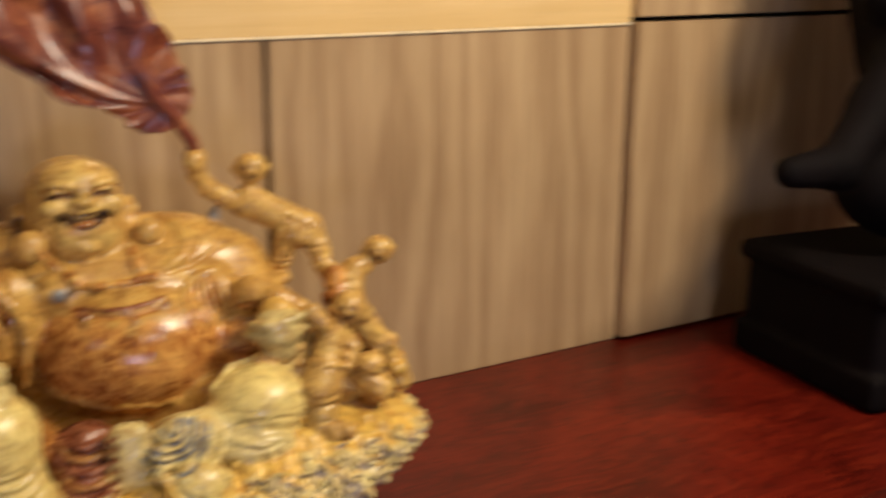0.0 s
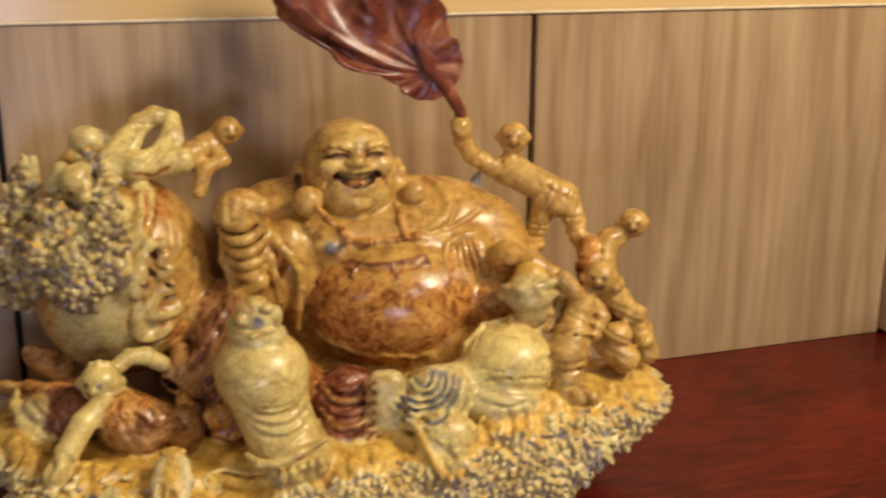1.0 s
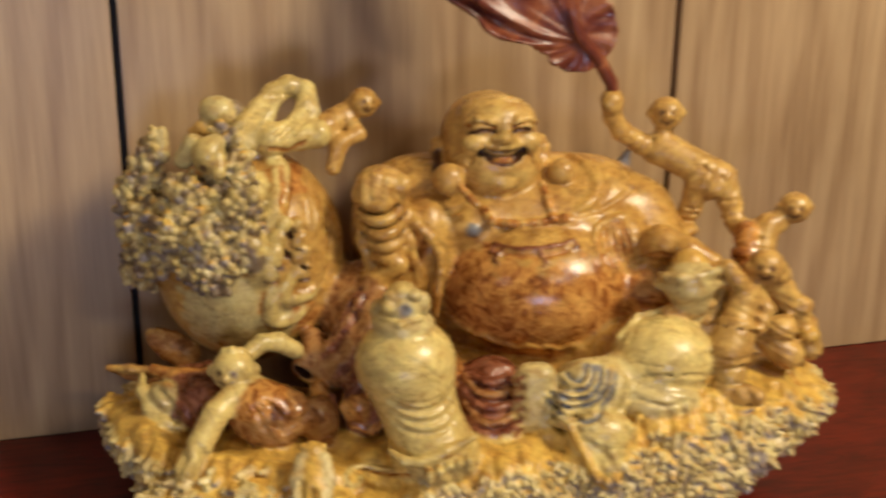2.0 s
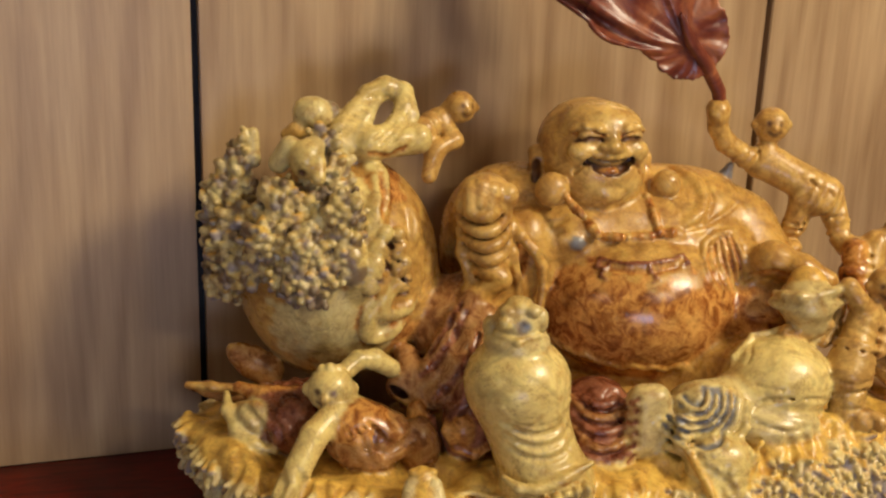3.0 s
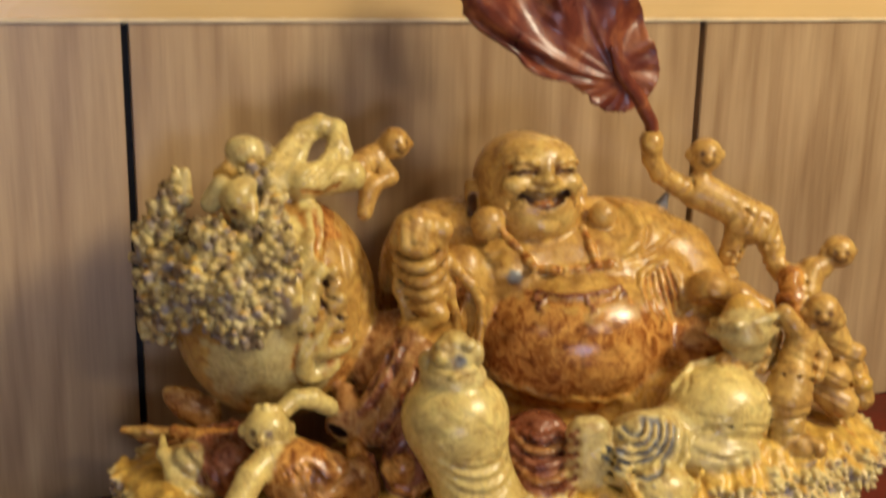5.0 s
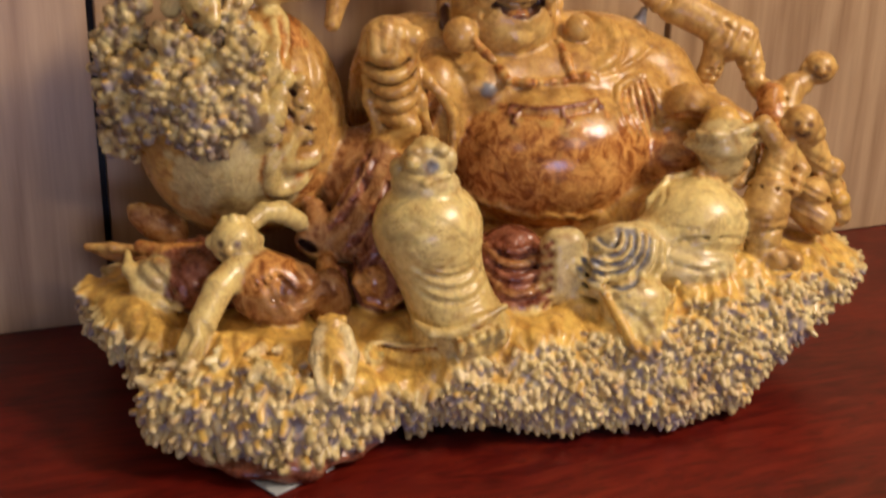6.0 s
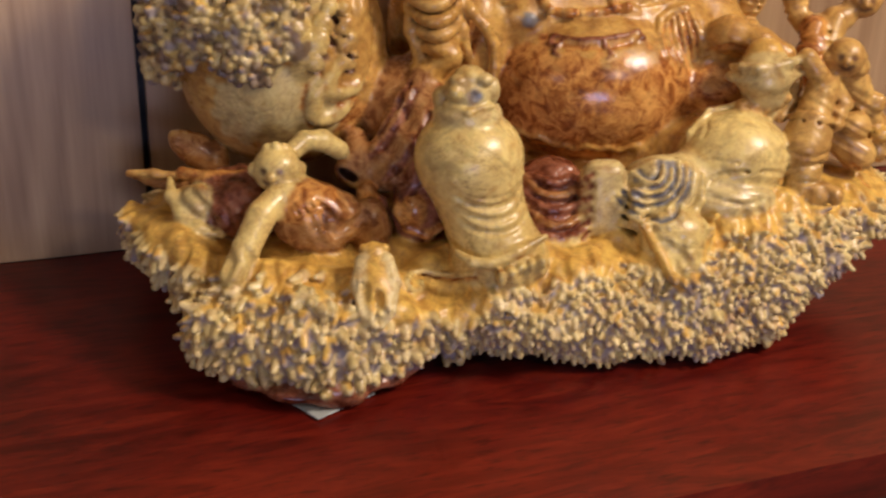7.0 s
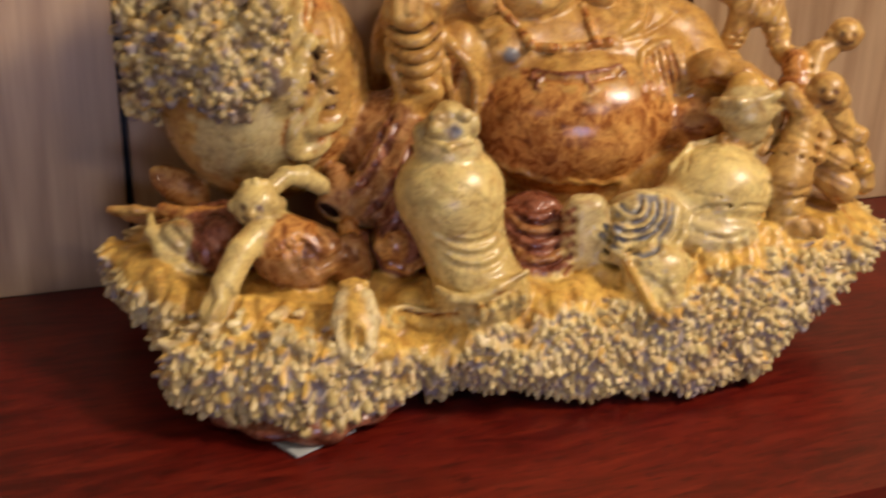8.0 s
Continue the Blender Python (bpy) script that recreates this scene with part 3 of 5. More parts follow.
    bead(b, (-0.0029, 0.03, 0.2864), (0.0075, 0.005, 0.0065), SLATE, 0.004)
    bead(b, (-0.0135, 0.03, 0.2903), (0.009, 0.004, 0.007), SKIN, 0.006, 0.6)
    bead(b, (0.0967, 0.035, 0.2921), (0.009, 0.004, 0.007), SKIN, 0.006, 0.6)
    carve_head(b)
    # bead necklace lying on the chest
    for run, n in (([(-0.0141, 0.05, 0.3293), (-0.0056, 0.045, 0.3179), (0.0069, 0.04, 0.3066), (0.0171, 0.035, 0.2953)], 11), ([(0.0173, 0.035, 0.293), (0.0393, 0.03, 0.2925), (0.0681, 0.03, 0.2942), (0.0939, 0.035, 0.2968)], 15), ([(0.0701, 0.05, 0.3312), (0.0746, 0.045, 0.3184), (0.0791, 0.04, 0.3063), (0.081, 0.035, 0.2965)], 9)):
        for i in range(n):
            f = i / (n - 1) * (len(run) - 1)
            m = min(int(f), len(run) - 2)
            p = Vector(run[m]).lerp(Vector(run[m + 1]), f - m)
            bead(b, p, 0.0046 + 0.0008 * math.sin(5 * i), BROWN if i % 3 else SKIN, 0.0012, 0.1)


NOSE, FACING = Vector((0.029, 0.036, 0.3827)), radians(8)


def face(u, v, w):
    """A place on the head: u across, v inwards and w up from the tip of the nose."""
    c, s = math.cos(FACING), math.sin(FACING)
    return (NOSE.x + u * c - v * s, NOSE.y + u * s + v * c, NOSE.z + w * (1.22 if w < 0 else 0.72))


def carve_head(b):
    turn = (0, 0, math.degrees(FACING))
    b.limb(face(0, 0.075, -0.07), face(0, 0.072, -0.03), 0.042, 0.040, SKIN, 0.008)
    b.ball(face(-0.001, 0.070, -0.0095), (0.0525, 0.062, 0.0490), SKIN, 0.01, turn)
    b.ball(face(0, 0.048, -0.024), (0.0510, 0.044, 0.036), SKIN, 0.014, turn)
    # paler tint on the raised features puts the face's highlights into the colour
    b.ball(face(0, 0.030, -0.030), (0.0385, 0.026, 0.027), FACE, 0.012, turn)
    b.ball(face(0, 0.036, 0.022), (0.040, 0.030, 0.022), FACE, 0.014, turn)
    # full cheeks
    for s in (-1, 1):
        b.ball(face(s * 0.0265, 0.0175, -0.006), (0.0165, 0.0125, 0.0125), FACE, 0.006, turn)
        # brow, closed smiling eye
        b.chain([face(s * 0.007, 0.0090, 0.0175), face(s * 0.015, 0.0080, 0.0235), face(s * 0.027, 0.0125, 0.0245), face(s * 0.038, 0.0230, 0.0175)], (0.0030, 0.0042, 0.0040, 0.0026), FACE, 0.004)
        # brow, eye and ear cuts get a darker tint, shade put into the colour
        b.groove([face(s * 0.009, 0.0080, 0.0150), face(s * 0.017, 0.0075, 0.0195), face(s * 0.027, 0.0115, 0.0200), face(s * 0.036, 0.0200, 0.0145)], 0.0015, 0.003, BROWN)
        b.ball(face(s * 0.0215, 0.0135, 0.0125), (0.0125, 0.0080, 0.0062), FACE, 0.003, turn)
        b.groove([face(s * 0.0095, 0.0095, 0.0075), face(s * 0.016, 0.0060, 0.0105), face(s * 0.025, 0.0075, 0.0108), face(s * 0.035, 0.0165, 0.0065)], 0.0017, 0.0015, RECESS_SHADE)
        # crease from nostril round the cheek to the chin
        b.groove([face(s * 0.0125, 0.0065, -0.0040), face(s * 0.024, 0.0085, -0.0125), face(s * 0.033, 0.0150, -0.0210), face(s * 0.035, 0.0220, -0.0330)], 0.0017, 0.004)
        # ears with long round lobes
        e = s * 0.0555
        b.chain([face(e, 0.060, -0.044), face(e + s * 0.003, 0.057, -0.034), face(e + s * 0.004, 0.062, -0.020), face(e + s * 0.002, 0.072, -0.015), face(e, 0.082, -0.024)], (0.0085, 0.0065, 0.0065, 0.0065, 0.005), SKIN, 0.005)
        if s < 0:
            b.dig(face(e + s * 0.006, 0.055, -0.029), (0.0050, 0.006, 0.013), 0.003, RECESS_SHADE, turn)
        b.ball((-0.0287, 0.046, 0.3374) if s < 0 else (0.0947, 0.07, 0.3393), (0.0175, 0.0160, 0.0175) if s < 0 else (0.0145, 0.0145, 0.0145), SKIN, 0.003)
        b.ball(face(s * 0.0085, 0.0055, -0.0015), (0.0062, 0.0062, 0.0052), FACE, 0.002)
    b.limb(face(0, 0.0085, 0.018), face(0, 0.0035, 0.003), 0.0042, 0.0062, FACE, 0.005)
    b.ball(face(0, 0.0020, 0.0), (0.0085, 0.0080, 0.0070), FACE, 0.003)
    # laughing mouth: a wide crescent with teeth above and a tongue below
    # the mouth's hollow is tinted dark, brown stone and painted shade together
    b.groove([face(u * 0.0295, 0.0055 + 0.0150 * u * u, -0.0150 + 0.0075 * u * u) for u in (-1, -0.75, -0.5, -0.25, 0, 0.25, 0.5, 0.75, 1)], 0.0040, 0.002, RECESS_SHADE)
    b.groove([face(u * 0.022, 0.0050 + 0.0110 * u * u, -0.0200 + 0.0060 * u * u) for u in (-1, -0.6, -0.2, 0.2, 0.6, 1)], 0.0056, 0.002, RECESS_SHADE)
    b.chain([face(u * 0.019, 0.0098 + 0.0075 * u * u, -0.0145 + 0.0030 * u * u) for u in (-1, -0.5, 0, 0.5, 1)], 0.0026, SKIN, 0.001)
    b.ball(face(0, 0.0125, -0.0215), (0.0105, 0.006, 0.0038), BROWN, 0.002)
    b.chain([face(u * 0.0280, 0.0050 + 0.0150 * u * u, -0.0295 + 0.0110 * u * u) for u in (-1, -0.75, -0.5, -0.25, 0, 0.25, 0.5, 0.75, 1)], 0.0034, FACE, 0.003)
    b.chain([face(u * 0.026, 0.0030 + 0.0120 * u * u, -0.0078 + 0.0040 * u * u) for u in (-1, -0.6, -0.2, 0.2, 0.6, 1)], 0.0034, FACE, 0.003)
    b.ball(face(0, 0.0095, -0.0400), (0.0140, 0.0095, 0.0085), FACE, 0.006)
    b.groove([face(u * 0.018, 0.0065 + 0.010 * u * u, -0.0345 + 0.004 * u * u) for u in (-1, -0.5, 0, 0.5, 1)], 0.0013, 0.004)
    b.chain([face(u * 0.0400, 0.0190 + 0.026 * u * u, -0.0500 + 0.016 * u * u) for u in (-1, -0.7, -0.35, 0, 0.35, 0.7, 1)], 0.0055, SKIN, 0.006)


def carve_arms(b):
    # raised hand in a gathered sleeve: a column of drooping folds
    b.limb((-0.0767, 0.04, 0.2354), (-0.0975, 0.03, 0.3112), 0.032, 0.028, ORANGE, 0.01)
    b.ball((-0.1008, 0.018, 0.3385), (0.027, 0.024, 0.022), SKIN, 0.006)
    for p in ((-0.1151, 0.004, 0.3455), (-0.1057, 0.004, 0.3506), (-0.0958, 0.004, 0.3476)):
        b.limb(p, at(p, -1.2, -16, -7), 0.0078, 0.0066, SKIN, 0.002)
    b.ball((-0.0794, 0.008, 0.3404), (0.0105, 0.010, 0.0125), SKIN, 0.003)
    b.limb((-0.0794, 0.008, 0.3404), (-0.0811, 0.01, 0.3197), 0.007, 0.006, SKIN, 0.003)
    b.ball((-0.1209, 0.012, 0.3306), (0.010, 0.010, 0.012), SKIN, 0.004)
    for i, (w, s) in enumerate(((26, 11), (27, 12), (26, 12), (24, 11), (21, 10), (19, 8))):
        p = at((-0.1031, 0.0, 0.3341), 2.5 * i, -14.6 * i)
        steps = [m / 5 - 1 for m in range(11)]
        b.chain([at(p, w * a, -s * (1 - a * a) + 3 * a, 28 * a * a - 6) for a in steps], (0.002, 0.004, 0.005, 0.0055, 0.0058, 0.0058, 0.0058, 0.0055, 0.005, 0.004, 0.002), SKIN if i % 2 else ORANGE, 0.003)
        # dark tint between the folds is shade put into the colour
        b.groove([at(p, w * a, -s * (1 - a * a) + 3 * a - 7.2, 28 * a * a - 5) for a in steps[1:-1]], 0.0021, 0.002, RECESS_SHADE if i < 3 else BROWN)
    b.ball((-0.0847, -0.002, 0.2596), (0.0125, 0.012, 0.0125), SKIN, 0.003)
    b.ball((-0.0996, 0.004, 0.2459), (0.017, 0.014, 0.009), ORANGE, 0.005)
    # the sleeve's open edge, hanging in a loop beside the belly
    b.ball((-0.0513, 0.05, 0.2625), (0.028, 0.030, 0.055), ORANGE, 0.012)
    # the loop's hollow is tinted brown, its shade put into the colour
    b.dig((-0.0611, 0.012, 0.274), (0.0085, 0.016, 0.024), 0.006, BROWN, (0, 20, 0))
    b.chain([(-0.0731, 0.022, 0.3122), (-0.0641, 0.014, 0.2991), (-0.0495, 0.012, 0.2845), (-0.0399, 0.014, 0.2667), (-0.0383, 0.014, 0.2445), (-0.0416, 0.012, 0.2216), (-0.0433, 0.012, 0.1977)], (0.004, 0.0055, 0.0055, 0.005, 0.0045, 0.0045, 0.003), ORANGE, 0.004)
    b.chain([(-0.0749, 0.02, 0.3001), (-0.0706, 0.012, 0.2824), (-0.0659, 0.01, 0.2572), (-0.0615, 0.012, 0.2302)], (0.003, 0.0045, 0.0045, 0.003), SKIN, 0.004)
    b.chain([(-0.1239, 0.02, 0.302), (-0.1216, 0.012, 0.2816), (-0.1125, 0.008, 0.2571), (-0.1026, 0.008, 0.2311), (-0.0923, 0.0, 0.2077)], (0.003, 0.005, 0.005, 0.005, 0.004), ORANGE, 0.005)
    # its cloth falls behind the knee in dark heavy folds
    b.ball((-0.118, 0.035, 0.190), (0.048, 0.055, 0.062), UMBER, 0.014)
    for i, run in enumerate(([(-0.1085, 0.0, 0.2367), (-0.1208, -0.01, 0.217), (-0.1345, -0.02, 0.1946), (-0.1504, -0.025, 0.1732), (-0.1684, -0.02, 0.1564)], [(-0.0991, -0.01, 0.223), (-0.1082, -0.025, 0.2025), (-0.1219, -0.035, 0.1804), (-0.1403, -0.04, 0.1563), (-0.1622, -0.03, 0.1454), (-0.1791, -0.02, 0.1505)], [(-0.0979, -0.03, 0.2016), (-0.1042, -0.045, 0.1788), (-0.1151, -0.055, 0.1571), (-0.1283, -0.06, 0.142)], [(-0.1732, 0.0, 0.1777), (-0.1711, -0.015, 0.1661), (-0.1793, -0.02, 0.1564)])):
        b.chain(run, (0.013, 0.015, 0.015, 0.013, 0.011, 0.008)[:len(run)], RED if i == 2 else UMBER, 0.008)
    b.ball((-0.1574, -0.02, 0.1564), (0.022, 0.018, 0.018), UMBER, 0.006)
    b.chain([(-0.187, -0.02, 0.1564), (-0.1799, -0.032, 0.1487), (-0.1661, -0.04, 0.1417), (-0.149, -0.04, 0.1452)], (0.003, 0.0035, 0.004, 0.003), SKIN, 0.002)
    # this hollow's shade is painted in with the dark tint
    b.dig((-0.1796, -0.025, 0.1538), (0.012, 0.012, 0.006), 0.003, RECESS_SHADE, (0, 30, 0))
    b.ball((-0.1178, -0.06, 0.1275), (0.026, 0.024, 0.028), RED, 0.008)
    b.chain([(-0.1351, -0.062, 0.1458), (-0.1392, -0.075, 0.1347), (-0.1305, -0.08, 0.1198), (-0.1135, -0.082, 0.1138), (-0.1003, -0.08, 0.1196)], (0.004, 0.005, 0.005, 0.005, 0.004), BROWN, 0.003)
    b.ball((-0.1247, -0.078, 0.1349), (0.012, 0.010, 0.016), BROWN, 0.003)
    b.chain([(-0.1659, -0.05, 0.1433), (-0.1644, -0.065, 0.1271), (-0.167, -0.07, 0.1034)], (0.010, 0.011, 0.009), BROWN, 0.005)
    b.chain([(-0.1532, -0.055, 0.1369), (-0.1537, -0.07, 0.115), (-0.1572, -0.075, 0.1001)], (0.006, 0.008, 0.006), RED, 0.004)
    # red-tinted cuts stand in for shade between these folds
    for run in ([(-0.1134, 0.0, 0.2251), (-0.1273, -0.015, 0.2043), (-0.1428, -0.025, 0.1849), (-0.16, -0.03, 0.1712)], [(-0.1041, -0.02, 0.2093), (-0.1159, -0.035, 0.189), (-0.1322, -0.045, 0.1683), (-0.1488, -0.045, 0.1544)], [(-0.1205, 0.0, 0.2337), (-0.1344, -0.01, 0.214), (-0.1502, -0.015, 0.1896)], [(-0.1029, -0.045, 0.1845), (-0.1116, -0.055, 0.1629), (-0.1231, -0.06, 0.1461)]):
        stroke(b, run, 0.0026, RED, False, 0.004)
    # the other arm rests on the thigh and holds up an ingot bowl
    b.chain([(0.185, 0.10, 0.280), (0.205, 0.062, 0.245), (0.205, 0.030, 0.240)], (0.045, 0.038, 0.026), ORANGE, 0.012)
    b.chain([(0.1756, 0.04, 0.2643), (0.1944, 0.015, 0.2759), (0.2188, 0.0, 0.2691), (0.2422, -0.01, 0.2609)], (0.014, 0.017, 0.015, 0.011), ORANGE, 0.008)
    b.ball((0.195, 0.035, 0.215), (0.050, 0.045, 0.034), BROWN, 0.01)
    b.dig((0.1796, -0.005, 0.2388), (0.022, 0.012, 0.018), 0.008, BROWN)
    b.chain([(0.1936, 0.0, 0.1919), (0.1731, 0.005, 0.1806), (0.1427, 0.0, 0.1701)], (0.014, 0.016, 0.012), ORANGE, 0.008)
    stroke(b, [(0.175, 0.02, 0.2573), (0.1896, 0.0, 0.2675), (0.207, -0.015, 0.2661)], 0.0014, BROWN, False, 0.004)
    stroke(b, [(0.1705, 0.02, 0.2452), (0.1789, 0.0, 0.2591), (0.1899, -0.005, 0.2585)], 0.0020, ORANGE, True, 0.004)
    b.limb((0.2201, -0.032, 0.2128), (0.216, -0.034, 0.2318), 0.0115, 0.0215, PALE, 0.004)
    b.limb((0.216, -0.034, 0.2318), (0.2131, -0.036, 0.2459), 0.0215, 0.0285, PALE, 0.003)
    b.ball((0.2141, -0.034, 0.2493), (0.039, 0.026, 0.0080), PALE, 0.004, (0, -6, 0))
    b.chain([(0.1833, -0.026, 0.2543), (0.1854, -0.045, 0.2579), (0.1965, -0.056, 0.2595), (0.2132, -0.056, 0.2609), (0.2287, -0.052, 0.2637), (0.2466, -0.046, 0.2687)], (0.003, 0.0045, 0.005, 0.005, 0.005, 0.003), PALE, 0.003)
    b.ball((0.2129, -0.03, 0.2659), (0.0185, 0.0165, 0.0165), OCHRE, 0.002)
    for p in ((0.192, -0.045, 0.2222), (0.2021, -0.045, 0.2193), (0.2126, -0.045, 0.2183), (0.2247, -0.045, 0.2224), (0.2319, -0.045, 0.2284)):
        b.ball(p, (0.0068, 0.0075, 0.0062), SKIN, 0.002)
    b.chain([(0.2514, -0.02, 0.236), (0.2466, -0.03, 0.2217), (0.2337, -0.04, 0.2077)], (0.009, 0.008, 0.006), SKIN, 0.004)


def carve_legs(b):
    # raised knee, shin, foot
    kc, kr = (-0.080, -0.098, 0.196), (0.047, 0.046, 0.040)
    b.limb((-0.045, 0.0, 0.13), (-0.072, -0.070, 0.180), 0.036, 0.038, BROWN, 0.012)
    b.ball(kc, kr, CREAM, 0.010)
    b.limb((-0.079, -0.100, 0.188), (-0.060, -0.112, 0.122), 0.045, 0.034, CREAM, 0.012)
    b.limb((-0.060, -0.112, 0.130), (-0.052, -0.118, 0.108), 0.036, 0.042, CREAM, 0.01)
    b.chain([(-0.096, -0.148, 0.124), (-0.084, -0.156, 0.118), (-0.068, -0.159, 0.117), (-0.044, -0.155, 0.125), (-0.017, -0.143, 0.134)], (0.003, 0.0045, 0.005, 0.005, 0.003), CREAM, 0.004)
    b.ball((-0.040, -0.142, 0.104), (0.030, 0.021, 0.014), CREAM, 0.003, (0, -8, 10))
    for i in range(5):
        b.ball((-0.060 + 0.0095 * i, -0.1660 + 0.0036 * i, 0.1065 + 0.0020 * i), (0.0054, 0.0090, 0.0090 - 0.0005 * i), CREAM, 0.0008)
        b.ball((-0.060 + 0.0095 * i, -0.1735 + 0.0036 * i, 0.1095 + 0.0020 * i), (0.0032, 0.0022, 0.0032), PALE, 0.0006)
    b.groove([(-0.066, -0.168, 0.113), (-0.046, -0.163, 0.1195), (-0.022, -0.152, 0.127)], 0.0016, 0.002, BROWN)
    # a round seal on the knee
    b.ball((-0.083, -0.100, 0.236), (0.030, 0.027, 0.014), PALE, 0.008)
    b.ball((-0.083, -0.102, 0.254), (0.0215, 0.021, 0.019), PALE, 0.003)
    b.ball((-0.083, -0.105, 0.270), (0.013, 0.013, 0.008), CREAM, 0.003)
    b.ball((-0.097, -0.117, 0.258), 0.007, CREAM, 0.002)
    b.ball((-0.063, -0.105, 0.256), (0.007, 0.009, 0.012), PALE, 0.002)
    b.ball((-0.106, -0.098, 0.248), (0.008, 0.009, 0.010), CREAM, 0.002)
    b.ball((-0.094, -0.112, 0.266), (0.008, 0.008, 0.006), PALE, 0.002)
    b.ball((-0.072, -0.114, 0.268), (0.008, 0.008, 0.006), PALE, 0.002)
    b.chain([(-0.103, -0.112, 0.246), (-0.086, -0.124, 0.242), (-0.066, -0.118, 0.246)], 0.0035, CREAM, 0.002)
    b.dig((-0.080, -0.126, 0.256), (0.006, 0.006, 0.006), 0.002, SLATE)
    # gathered robe between the legs
    b.ball((0.010, -0.040, 0.130), (0.040, 0.044, 0.040), RED, 0.008)
    b.ball((0.008, -0.070, 0.118), (0.034, 0.030, 0.020), RED, 0.008)
    b.chain([(-0.026, -0.078, 0.125), (-0.006, -0.102, 0.104), (0.016, -0.104, 0.102), (0.036, -0.090, 0.120), (0.040, -0.082, 0.150), (0.036, -0.075, 0.168)], (0.004, 0.006, 0.007, 0.008, 0.008, 0.005), CREAM, 0.003)
    # crossed leg
    b.limb((0.12, 0.02, 0.130), (0.180, -0.030, 0.168), 0.042, 0.042, ORANGE, 0.012)
    c, r = (0.186, -0.052, 0.174), (0.052, 0.048, 0.043)
    b.ball(c, r, CREAM, 0.008)
    b.chain([(0.134, -0.066, 0.150), (0.140, -0.050, 0.196), (0.160, -0.040, 0.214), (0.188, -0.036, 0.219), (0.214, -0.036, 0.214)], 0.0032, CREAM, 0.003)
    b.ball((0.175, -0.090, 0.142), (0.040, 0.022, 0.020), PALE, 0.006)
    b.limb((0.170, -0.060, 0.150), (0.095, -0.075, 0.150), 0.036, 0.028, PALE, 0.010)
    b.ball((0.106, -0.084, 0.154), (0.036, 0.030, 0.031), PALE, 0.008)
    b.chain([(0.066, -0.102, 0.128), (0.092, -0.116, 0.124), (0.120, -0.116, 0.132), (0.136, -0.108, 0.150), (0.138, -0.098, 0.170)], 0.0042, CREAM, 0.003)
    b.limb((0.046, -0.084, 0.126), (0.044, -0.082, 0.168), 0.0160, 0.0145, PALE, 0.005)
    b.limb((0.058, -0.084, 0.126), (0.056, -0.082, 0.168), 0.0160, 0.0145, PALE, 0.005)
    for i in range(4):
        b.ball((0.076 + 0.002 * (i % 2), -0.108, 0.160 - 0.010 * i), (0.009, 0.007, 0.006), PALE, 0.0015)
    # hanging cloth end
    b.ball((0.112, -0.116, 0.118), (0.034, 0.026, 0.028), CREAM, 0.006)
    b.ball((0.114, -0.132, 0.100), (0.020, 0.018, 0.020), CREAM, 0.008)
    b.chain([(0.076, -0.118, 0.138), (0.088, -0.134, 0.118), (0.100, -0.148, 0.096), (0.110, -0.152, 0.086), (0.122, -0.148, 0.092), (0.136, -0.132, 0.116), (0.150, -0.116, 0.138)], (0.003, 0.0045, 0.005, 0.0055, 0.005, 0.0045, 0.003), OCHRE, 0.002)
    for i in range(4):
        b.chain([(0.094 + 0.004 * i, -0.134 - 0.003 * i, 0.128 - 0.009 * i), (0.110 + 0.002 * i, -0.144 - 0.003 * i, 0.120 - 0.009 * i), (0.132 - 0.002 * i, -0.132 - 0.003 * i, 0.128 - 0.009 * i)], 0.0026, CREAM if i % 2 else PALE, 0.002)


